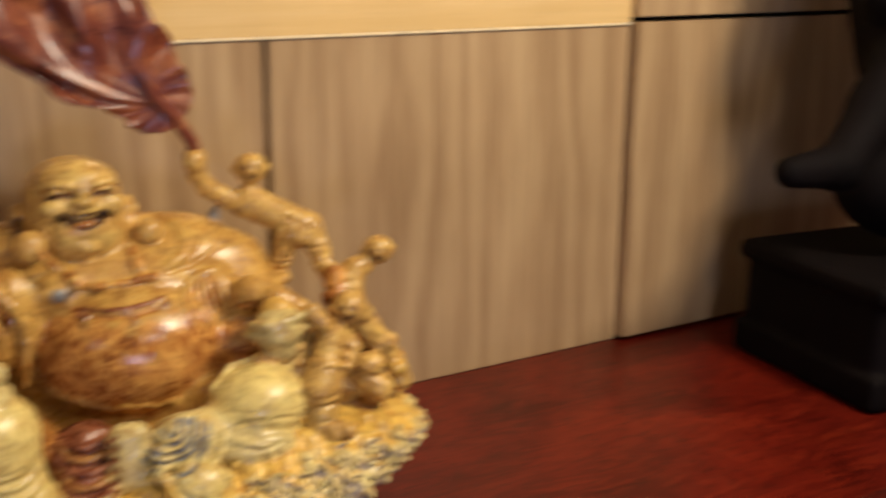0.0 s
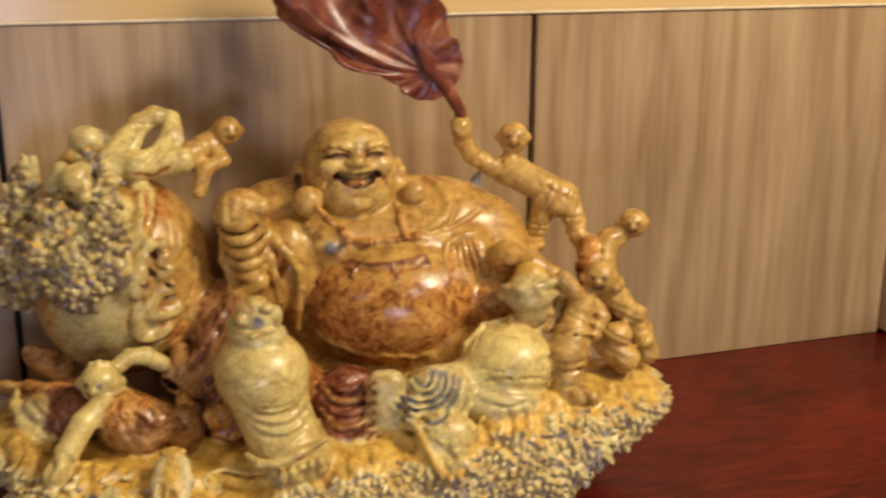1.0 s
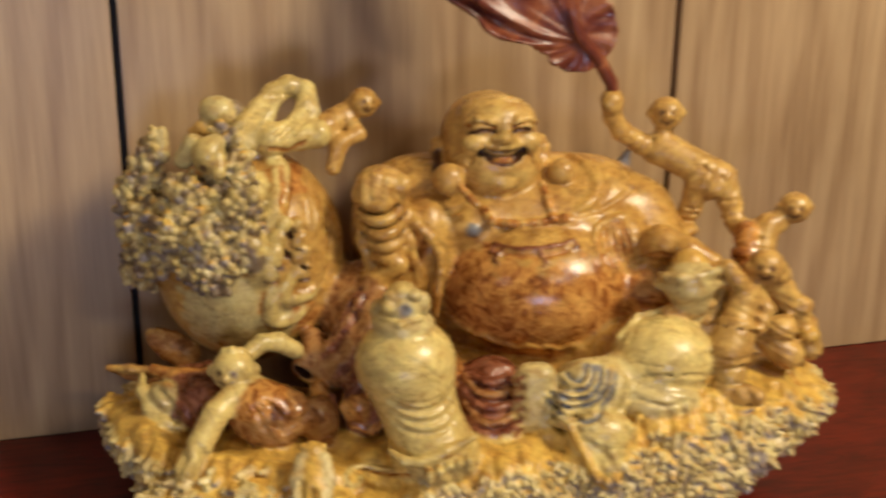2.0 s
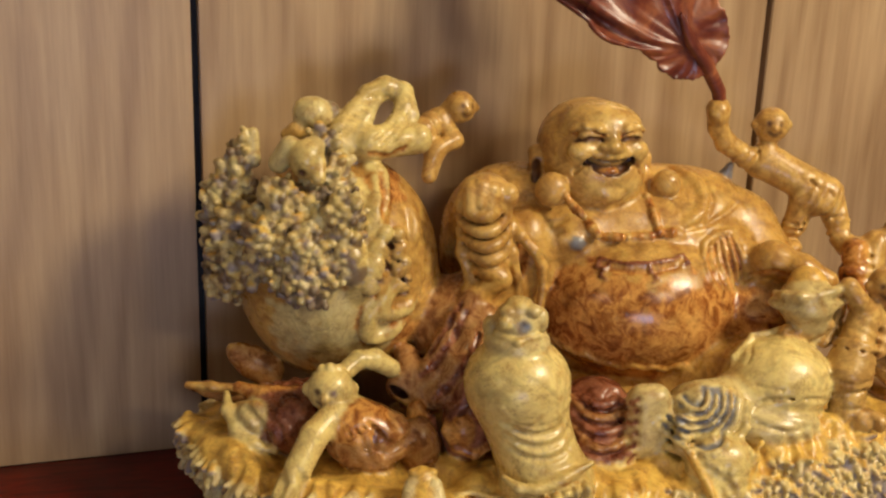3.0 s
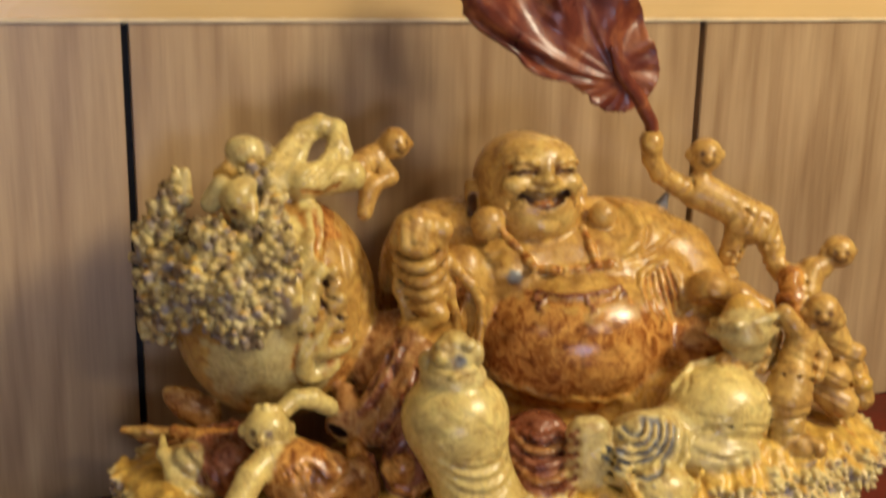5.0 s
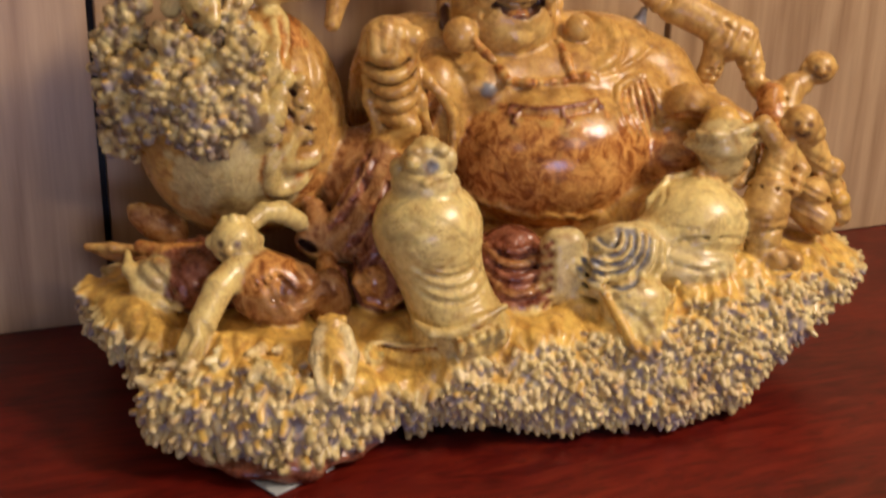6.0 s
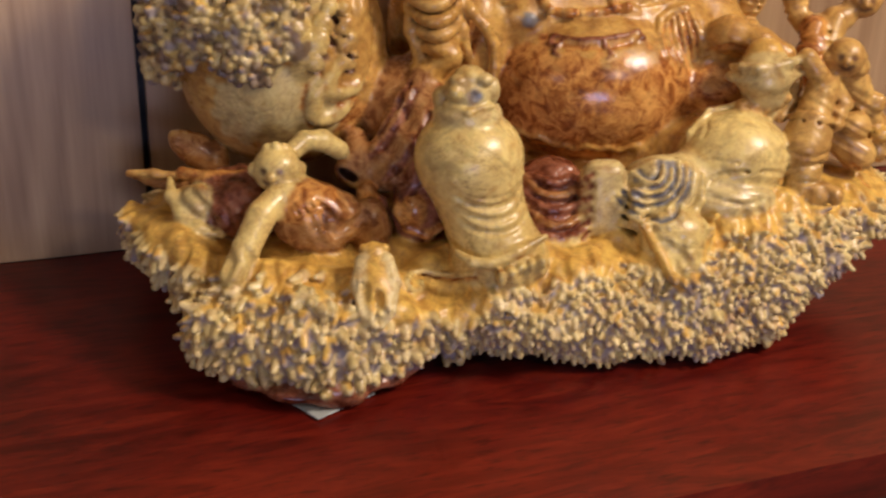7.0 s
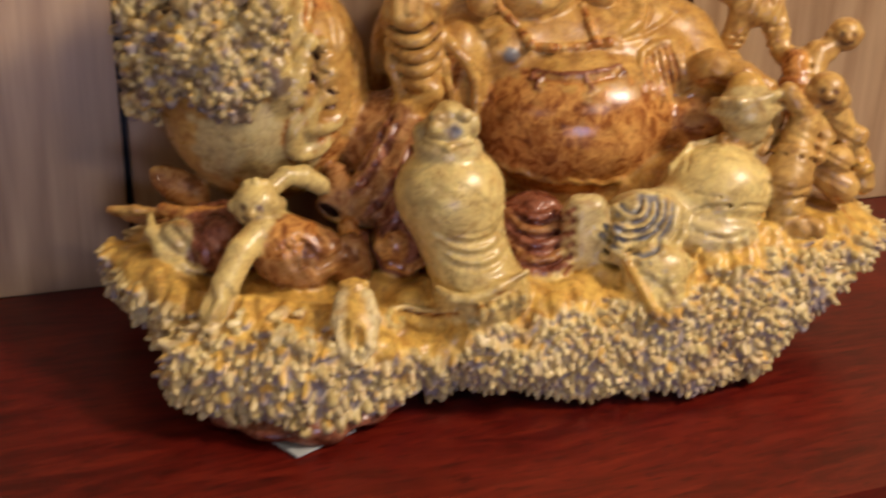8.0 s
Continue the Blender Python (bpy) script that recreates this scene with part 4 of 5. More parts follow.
def carve_fruit(b):
    """A great peach with a cream vein, petal scales down its front, rough crust on one side and a child's robe over its crown."""
    c, r = (-0.2405, 0.058, 0.254), (0.1010, 0.090, 0.1165)
    b.ball(c, r, ORANGE, 0.008)
    stain(b, (-0.2511, -0.03, 0.2175), (0.062, 0.06, 0.048), PALE, (ORANGE,), 0.3)
    stain(b, (-0.3043, 0.0, 0.1886), (0.035, 0.06, 0.055), SKIN, (ORANGE,), 0.5)
    stain(b, (-0.175, -0.01, 0.2049), (0.030, 0.06, 0.020), BROWN, (ORANGE,), 0.6)
    stain(b, (-0.188, 0.0, 0.3529), (0.026, 0.06, 0.020), BROWN, (ORANGE,), 0.6)
    # rough crust over its side, with a broken pillar behind
    for i in range(90):
        x = -0.345 + 0.120 * random.random()
        top = 0.318 if x < -0.305 else 0.382
        h = 0.258 + (top - 0.258) * random.random()
        q = b.meet((x, -0.2, h), (0, 1, 0), 0.4)
        if q is not None and q[1] < 0.09:
            # tinted dark so that the crevices' shade is in the colour
            b.ball((x, q[1] + 0.007, h), (0.010 + 0.007 * random.random(), 0.012, 0.010 + 0.007 * random.random()), CRUST, 0.005)
    b.ball((-0.340, 0.055, 0.290), (0.030, 0.036, 0.056), CRUST, 0.008)
    b.ball((-0.348, 0.040, 0.248), (0.020, 0.024, 0.020), CRUST, 0.006)
    b.limb((-0.350, 0.050, 0.325), (-0.3259, 0.046, 0.3856), 0.020, 0.0075, CRUST, 0.006)
    b.limb((-0.3218, 0.04, 0.3651), (-0.322, 0.042, 0.3913), 0.0075, 0.0055, PALE, 0.004)
    # the lip of the cream vein
    stain(b, (-0.2214, -0.03, 0.322), (0.017, 0.05, 0.085), CREAM, (ORANGE, PALE), 0.1)
    stroke(b, [(-0.2465, 0.0, 0.3845), (-0.2274, -0.005, 0.3818), (-0.2139, -0.015, 0.3689), (-0.21, -0.022, 0.3468), (-0.2121, -0.028, 0.3243), (-0.2179, -0.03, 0.3087)], (0.0085, 0.0065), CREAM, True, 0.008, 0.003)
    stroke(b, [(-0.2075, -0.01, 0.3707), (-0.201, -0.02, 0.3465), (-0.2018, -0.025, 0.3291)], 0.0022, BROWN, False, 0.005)
    stroke(b, [(-0.2374, -0.03, 0.3056), (-0.2255, -0.03, 0.2842), (-0.2232, -0.03, 0.2568)], (0.009, 0.006), CREAM, True, 0.012, 0.004)
    # petal scales in two rows, cream and a paler tint as highlight; each curls over a cut with shade painted in
    rows = (((-0.1842, -0.03, 0.2667), 0.95, FACE), ((-0.1864, -0.03, 0.2826), 1.05, FACE), ((-0.1885, -0.03, 0.2984), 0.95, FACE), ((-0.1906, -0.03, 0.314), 0.7, FACE), ((-0.2104, -0.03, 0.2647), 1.05, CREAM), ((-0.2093, -0.03, 0.2812), 1.1, CREAM), ((-0.2062, -0.03, 0.2975), 1.05, CREAM), ((-0.202, -0.03, 0.3138), 0.8, CREAM))
    for p, s, tint in rows:
        q = tuple(settle(b, at(p, 0, 0)))
        b.dig(at(q, 1 * s, -10.5 * s, -2), (0.0120 * s, 0.0080, 0.0036 * s), 0.002, RECESS_SHADE, (0, 32, 0))
        b.ball(at(q, 0, 1 * s, -2.5), (0.0104 * s, 0.0072, 0.0118 * s), tint, 0.0008, (-18, 30, 0))
    for p, s in (((-0.1909, -0.03, 0.2489), 1.0), ((-0.205, -0.03, 0.2263), 1.1)):
        stroke(b, [at(p, -12.4 * s, 13.6 * s), at(p, -16.7 * s, -5 * s), at(p, -12.4 * s, -21 * s)], 0.0018, BROWN, False, 0.003)
        stroke(b, [at(p, 1.2 * s, 17.4 * s), at(p, -7.4 * s, 5 * s), at(p, -10 * s, -10 * s), at(p, -5 * s, -18.6 * s)], 0.0052 * s, CREAM, True, 0.007, 0.0022)
        stroke(b, [at(p, -5 * s, -17.4 * s), at(p, 8.7 * s, -10 * s), at(p, 18.6 * s, -1.2 * s)], 0.0038 * s, CREAM, True, 0.008, 0.0022)
    stroke(b, [(-0.1801, -0.01, 0.3338), (-0.1757, -0.015, 0.3216), (-0.1729, -0.015, 0.3025)], (0.0045, 0.0030), SKIN, True, 0.007, 0.0016)
    stroke(b, [(-0.1673, 0.0, 0.3261), (-0.1575, 0.0, 0.2985), (-0.1558, 0.0, 0.2591), (-0.1657, -0.005, 0.2263)], 0.0016, None, False, 0.006)
    # a blunt snout and round buds on the crown
    b.ball((-0.2706, 0.0, 0.3753), (0.0165, 0.016, 0.019), CREAM, 0.006)
    b.ball((-0.2646, 0.005, 0.3861), (0.011, 0.012, 0.010), PALE, 0.004)
    b.limb((-0.2863, 0.01, 0.3845), (-0.2966, 0.012, 0.3689), 0.011, 0.010, PALE, 0.005)
    b.limb((-0.2592, -0.006, 0.3737), (-0.26, -0.012, 0.3602), 0.0065, 0.0075, CREAM, 0.003)
    b.dig(tuple(settle(b, (-0.2759, -0.015, 0.3652))), 0.0040, 0.002, RECESS_SHADE)
    b.ball((-0.265, 0.05, 0.4085), (0.0185, 0.017, 0.0175), PALE, 0.004)
    b.ball((-0.2737, 0.052, 0.4106), (0.011, 0.012, 0.013), CREAM, 0.004)
    b.ball((-0.25, 0.055, 0.4108), 0.0105, CRUST, 0.003)
    b.ball((-0.2562, 0.025, 0.3889), (0.0150, 0.013, 0.0130), CRUST, 0.004)
    b.chain([(-0.2903, 0.045, 0.3895), (-0.2808, 0.045, 0.3931), (-0.2734, 0.048, 0.3971)], (0.006, 0.0085, 0.009), SKIN, 0.004)
    # the robe: an arch of folds open in the middle, and a round leg lying across
    b.chain([(-0.246, 0.03, 0.3817), (-0.2338, 0.04, 0.3949), (-0.2229, 0.055, 0.409), (-0.2108, 0.07, 0.4234), (-0.1953, 0.075, 0.4315), (-0.1784, 0.078, 0.4272)], (0.014, 0.0135, 0.0125, 0.0115, 0.0105, 0.0105), CREAM, 0.006)
    b.chain([(-0.2327, 0.028, 0.3809), (-0.2232, 0.036, 0.3932), (-0.2156, 0.048, 0.4065), (-0.2066, 0.062, 0.4193)], (0.009, 0.009, 0.008, 0.006), PALE, 0.005)
    b.chain([(-0.1774, 0.075, 0.4254), (-0.1778, 0.062, 0.412), (-0.1848, 0.05, 0.4), (-0.1981, 0.04, 0.3899), (-0.2124, 0.034, 0.3885)], (0.0105, 0.0095, 0.0095, 0.010, 0.010), CREAM, 0.004)
    b.chain([(-0.1707, 0.072, 0.4189), (-0.169, 0.06, 0.407), (-0.1758, 0.05, 0.3942)], (0.006, 0.0065, 0.006), PALE, 0.003)
    b.limb((-0.2113, 0.032, 0.3845), (-0.1661, 0.045, 0.3866), 0.0165, 0.0145, CREAM, 0.005)
    b.ball((-0.1634, 0.044, 0.3874), (0.0130, 0.0145, 0.0148), CREAM, 0.002)
    for k in range(3):
        stroke(b, [at((-0.2421, 0.02, 0.3903), 6.2 * k, 5 * k), at((-0.231, 0.035, 0.4067), 6.2 * k, 3.7 * k), at((-0.2181, 0.05, 0.4225), 5.6 * k, 1.9 * k), at((-0.2006, 0.06, 0.4319), 3.7 * k, -3.1 * k)], 0.0014, None, False, 0.003)
        stroke(b, [at((-0.1834, 0.05, 0.4192), 4.3 * k, 0), at((-0.1858, 0.04, 0.4088), 5 * k, -1.9 * k), at((-0.1957, 0.03, 0.3973), 5.6 * k, -2.5 * k), at((-0.2088, 0.02, 0.3902), 6.2 * k, -3.1 * k)], 0.0014, None, False, 0.003)
    stroke(b, [(-0.2116, 0.02, 0.3777), (-0.1955, 0.02, 0.3743), (-0.1763, 0.03, 0.3804)], 0.0018, BROWN, False, 0.004)


def small_child(b, head, neck, hip, r, tint, turn=0.0):
    """A little climbing figure: a round head with eyes and mouth dug in, and a body; limbs are added by the caller."""
    b.ball(head, r, tint, 0.003)
    b.ball((head[0] - 0.9 * r, head[1], head[2]), 0.32 * r, tint, 0.002)
    b.ball((head[0] + 0.9 * r, head[1], head[2]), 0.32 * r, tint, 0.002)
    f = Vector((math.sin(turn), -math.cos(turn), 0))
    s = Vector((math.cos(turn), math.sin(turn), 0))
    hd = Vector(head)
    for k in (-1, 1):
        b.dig(hd + f * r * 0.98 + s * (0.36 * k * r) + Vector((0, 0, 0.2 * r)), 0.12 * r, 0.001, RECESS_SHADE)
    b.groove([hd + f * r * 0.97 + s * (k * 0.35 * r) + Vector((0, 0, z * r)) for k, z in ((-1, -0.3), (0, -0.5), (1, -0.3))], 0.10 * r, 0.001, RECESS_SHADE)
    b.ball(hd + f * r * 1.0 + Vector((0, 0, -0.05 * r)), 0.2 * r, tint, 0.002)
    b.limb(neck, hip, 0.85 * r, 0.95 * r, tint, 0.004)
    b.limb(head, neck, 0.45 * r, 0.5 * r, tint, 0.004)


def creases(b, a, e, r, n, width=0.0010):
    """Shallow rings cut round a limb, as of bunched cloth."""
    a, e = Vector(a), Vector(e)
    d = (e - a).normalized()
    x = d.orthogonal().normalized()
    y = d.cross(x)
    for i in range(n):
        c = a.lerp(e, (i + 0.5) / n)
        lean = random.uniform(-0.35, 0.35)
        ring = [c + (r + 0.0006) * (x * math.cos(t) + y * math.sin(t)) + d * (lean * r * math.cos(t + 2.0 * i)) for t in [2 * math.pi * k / 10 for k in range(11)]]
        b.groove([tuple(p) for p in ring], width, 0.003)


def carve_children(b):
    # on the fruit
    small_child(b, (-0.118, 0.100, 0.409), (-0.140, 0.098, 0.395), (-0.160, 0.085, 0.385), 0.0165, SKIN, 0.4)
    b.chain([(-0.135, 0.095, 0.394), (-0.124, 0.085, 0.378), (-0.140, 0.075, 0.372)], (0.009, 0.009, 0.008), SKIN, 0.003)
    b.chain([(-0.150, 0.09, 0.383), (-0.145, 0.075, 0.366), (-0.150, 0.068, 0.345)], (0.011, 0.010, 0.008), SKIN, 0.004)
    # reaching up with the leaf
    small_child(b, (0.216, 0.112, 0.394), (0.213, 0.112, 0.360), (0.276, 0.090, 0.323), 0.0185, SKIN, -0.15)
    b.chain([(0.152, 0.100, 0.411), (0.154, 0.102, 0.392), (0.166, 0.106, 0.375), (0.190, 0.110, 0.360), (0.205, 0.112, 0.352)], (0.013, 0.010, 0.011, 0.012, 0.014), SKIN, 0.004)
    b.ball((0.150, 0.093, 0.408), (0.011, 0.009, 0.013), SKIN, 0.003)
    b.limb((0.21, 0.11, 0.352), (0.275, 0.092, 0.325), 0.016, 0.019, SKIN, 0.005)
    for i in range(4):
        x = 0.236 + 0.012 * i
        b.groove([(x - 0.006, 0.082, 0.352 - 0.4 * (x - 0.23)), (x + 0.006, 0.070, 0.340 - 0.4 * (x - 0.23)), (x + 0.010, 0.078, 0.322 - 0.4 * (x - 0.23))], 0.002, 0.003)
    b.ball((0.266, 0.090, 0.318), (0.026, 0.020, 0.017), SKIN, 0.005)
    b.chain([(0.250, 0.09, 0.315), (0.246, 0.092, 0.292), (0.240, 0.096, 0.272)], (0.014, 0.012, 0.011), SKIN, 0.004)
    b.ball((0.243, 0.085, 0.268), (0.011, 0.014, 0.008), SKIN, 0.003)
    b.chain([(0.278, 0.088, 0.320), (0.287, 0.082, 0.300), (0.290, 0.076, 0.282), (0.300, 0.07, 0.270)], (0.015, 0.013, 0.011, 0.010), SKIN, 0.004)
    b.ball((0.218, 0.105, 0.262), (0.035, 0.03, 0.016), BROWN, 0.008)
    b.chain([(0.172, 0.115, 0.315), (0.171, 0.112, 0.338), (0.174, 0.108, 0.350)], (0.010, 0.007, 0.004), SLATE, 0.003)
    # the one who carries him
    small_child(b, (0.354, 0.064, 0.298), (0.325, 0.062, 0.278), (0.305, 0.045, 0.240), 0.0175, SKIN, -0.3)
    b.chain([(0.298, 0.068, 0.272), (0.316, 0.066, 0.270), (0.336, 0.064, 0.282), (0.345, 0.064, 0.29)], (0.012, 0.014, 0.012, 0.009), SKIN, 0.004)
    b.chain([(0.300, 0.055, 0.272), (0.298, 0.048, 0.25), (0.305, 0.035, 0.225), (0.315, 0.02, 0.19)], (0.013, 0.015, 0.016, 0.018), BROWN, 0.005)
    b.chain([(0.318, 0.05, 0.255), (0.322, 0.035, 0.222), (0.33, 0.02, 0.18)], (0.013, 0.014, 0.015), SKIN, 0.005)
    # the one at the bowl
    small_child(b, (0.289, -0.040, 0.266), (0.268, -0.045, 0.236), (0.255, -0.058, 0.198), 0.0185, SKIN, -0.35)
    b.chain([(0.247, -0.048, 0.268), (0.258, -0.05, 0.254), (0.272, -0.045, 0.240)], (0.009, 0.009, 0.011), SKIN, 0.004)
    b.chain([(0.280, -0.04, 0.238), (0.292, -0.045, 0.222), (0.280, -0.058, 0.205)], (0.010, 0.009, 0.008), SKIN, 0.003)
    b.limb((0.256, -0.058, 0.205), (0.250, -0.065, 0.186), 0.021, 0.024, SKIN, 0.004)
    b.groove([(0.226, -0.075, 0.187), (0.246, -0.091, 0.182), (0.270, -0.083, 0.186)], 0.002, 0.002)
    b.limb((0.248, -0.066, 0.180), (0.250, -0.074, 0.150), 0.019, 0.0175, FACE, 0.004)
    b.limb((0.252, -0.080, 0.147), (0.272, -0.094, 0.146), 0.014, 0.010, SKIN, 0.004)
    # another bends behind
    b.chain([(0.300, -0.020, 0.245), (0.318, -0.015, 0.232), (0.333, -0.010, 0.212), (0.350, -0.005, 0.188), (0.358, -0.01, 0.162)], (0.013, 0.014, 0.014, 0.013, 0.013), SKIN, 0.004)
    b.ball((0.308, -0.030, 0.254), (0.012, 0.012, 0.011), SKIN, 0.003)
    b.ball((0.342, -0.018, 0.214), (0.010, 0.010, 0.010), SKIN, 0.003)
    b.ball((0.350, -0.02, 0.182), (0.012, 0.012, 0.009), OCHRE, 0.003)
    b.ball((0.315, -0.03, 0.195), (0.018, 0.016, 0.014), SKIN, 0.004)
    b.limb((0.30, -0.02, 0.185), (0.325, -0.03, 0.165), 0.014, 0.018, SKIN, 0.006)
    # crouching at the rim
    small_child(b, (-0.248, -0.070, 0.176), (-0.235, -0.072, 0.155), (-0.205, -0.066, 0.130), 0.0215, CREAM, -0.25)
    b.chain([(-0.236, -0.052, 0.184), (-0.222, -0.040, 0.192), (-0.206, -0.034, 0.190), (-0.190, -0.030, 0.179)], (0.009, 0.009, 0.010, 0.009), CREAM, 0.003)
    for i in range(1, 4):
        b.ball((-0.262 + 0.007 * i, -0.072 + 0.003 * (i % 2), 0.192 + 0.0025 * (2 - abs(i - 2))), 0.0055, CREAM, 0.002)
    b.chain([(-0.243, -0.085, 0.160), (-0.262, -0.104, 0.146), (-0.278, -0.124, 0.120), (-0.288, -0.138, 0.104)], (0.0125, 0.013, 0.0125, 0.0115), CREAM, 0.003)
    b.ball((-0.212, -0.078, 0.130), (0.042, 0.034, 0.030), UMBER, 0.006)
    b.ball((-0.222, -0.084, 0.146), (0.030, 0.026, 0.022), BROWN, 0.008)
    b.ball((-0.165, -0.075, 0.118), (0.018, 0.02, 0.030), UMBER, 0.006)
    creases(b, (0.166, 0.106, 0.375), (0.200, 0.111, 0.354), 0.0125, 4)
    creases(b, (0.246, 0.092, 0.300), (0.241, 0.096, 0.275), 0.012, 3)
    creases(b, (0.287, 0.082, 0.305), (0.292, 0.075, 0.280), 0.0125, 3)
    creases(b, (0.300, 0.054, 0.268), (0.304, 0.036, 0.230), 0.0155, 5)
    creases(b, (0.266, -0.046, 0.232), (0.256, -0.057, 0.202), 0.0195, 4)
    creases(b, (0.248, -0.067, 0.176), (0.250, -0.073, 0.155), 0.018, 3)
    creases(b, (0.318, -0.015, 0.232), (0.356, -0.008, 0.170), 0.014, 6)
    creases(b, (-0.156, 0.088, 0.388), (-0.142, 0.097, 0.394), 0.0145, 2)
    creases(b, (-0.215, 0.046, 0.382), (-0.172, 0.058, 0.382), 0.0155, 3)
    # leaves, shell and dark rock at that end
    b.ball((-0.275, -0.025, 0.130), (0.060, 0.045, 0.032), RED, 0.008)
    b.chain([(-0.347, 0.030, 0.176), (-0.338, 0.030, 0.170), (-0.326, 0.030, 0.162), (-0.310, 0.028, 0.152)], (0.0035, 0.012, 0.016, 0.017), UMBER, 0.004)
    b.groove([(-0.344, 0.018, 0.176), (-0.330, 0.014, 0.170), (-0.312, 0.010, 0.162)], 0.002, 0.003)
    b.chain([(-0.346, 0.028, 0.180), (-0.334, 0.026, 0.179), (-0.318, 0.024, 0.168)], 0.0024, ORANGE, 0.002)
    b.chain([(-0.384, 0.008, 0.146), (-0.366, 0.008, 0.142), (-0.340, 0.006, 0.136), (-0.312, 0.002, 0.134)], (0.004, 0.008, 0.011, 0.014), UMBER, 0.004)
    b.chain([(-0.386, 0.004, 0.148), (-0.362, -0.002, 0.149), (-0.336, -0.006, 0.147)], (0.0035, 0.0045, 0.0035), SKIN, 0.004)
    b.ball((-0.3168, -0.045, 0.1354), (0.022, 0.018, 0.017), PALE, 0.006)
    b.chain([(-0.3467, -0.02, 0.1502), (-0.3442, -0.04, 0.1418), (-0.3354, -0.055, 0.1287), (-0.3193, -0.065, 0.118), (-0.3, -0.07, 0.1123)], (0.003, 0.0055, 0.006, 0.0055, 0.003), CREAM, 0.006)
    b.chain([(-0.3351, -0.02, 0.1561), (-0.3082, -0.03, 0.1517), (-0.2817, -0.035, 0.1557)], (0.006, 0.008, 0.006), BROWN, 0.006)
    b.chain([(-0.3341, -0.035, 0.1453), (-0.3176, -0.05, 0.1508), (-0.3046, -0.052, 0.1443)], (0.003, 0.004, 0.003), SKIN, 0.004)
    b.ball((-0.281, -0.055, 0.1314), (0.028, 0.022, 0.026), RED, 0.008)
    b.chain([(-0.335, -0.075, 0.108), (-0.318, -0.100, 0.092), (-0.312, -0.125, 0.08)], (0.014, 0.016, 0.010), OCHRE, 0.008)
    # a cicada on the rim, and a curled tendril
    b.ball((-0.168, -0.158, 0.108), (0.017, 0.016, 0.022), OCHRE, 0.004, (-30, 0, 0))
    for k in (-1, 1):
        x = -0.168
        b.chain([(x + 0.010 * k, -0.156, 0.122), (x + 0.013 * k, -0.170, 0.108), (x + 0.009 * k, -0.186, 0.090), (x + 0.003 * k, -0.194, 0.079)], (0.007, 0.0085, 0.0070, 0.0035), TIP, 0.002)
        b.ball((x + 0.009 * k, -0.150, 0.131), 0.0042, OCHRE, 0.0012)
        for j in range(3):
            b.groove([(x + (0.006 + 0.005 * j) * k, -0.168, 0.122), (x + (0.008 + 0.005 * j) * k, -0.180, 0.106), (x + (0.005 + 0.003 * j) * k, -0.193, 0.089)], 0.0008, 0.002, None)
    b.ball((x, -0.173, 0.102), (0.015, 0.013, 0.025), OCHRE, 0.003, (-40, 0, 0))
    b.ball((x, -0.148, 0.127), (0.010, 0.010, 0.009), OCHRE, 0.003)
    b.groove([(x, -0.166, 0.120), (x, -0.180, 0.102), (x, -0.194, 0.084)], 0.0010, 0.003, None)
    cord = [(-0.080, 0.113), (-0.095, 0.112), (-0.109, 0.114), (-0.122, 0.117), (-0.133, 0.115), (-0.139, 0.108), (-0.137, 0.101), (-0.131, 0.098), (-0.125, 0.101), (-0.124, 0.106)]
    lie = [b.meet((x, -0.23, h + 0.027), (0, 1, -0.45), 0.2) for x, h in cord]
    lie = [tuple(q) for q in lie if q is not None]
    b.groove([(q[0], q[1], q[2] - 0.003) for q in lie[:7]], 0.0022, 0.002, BROWN)
    b.chain(lie, 0.0026, CREAM, 0.0012)


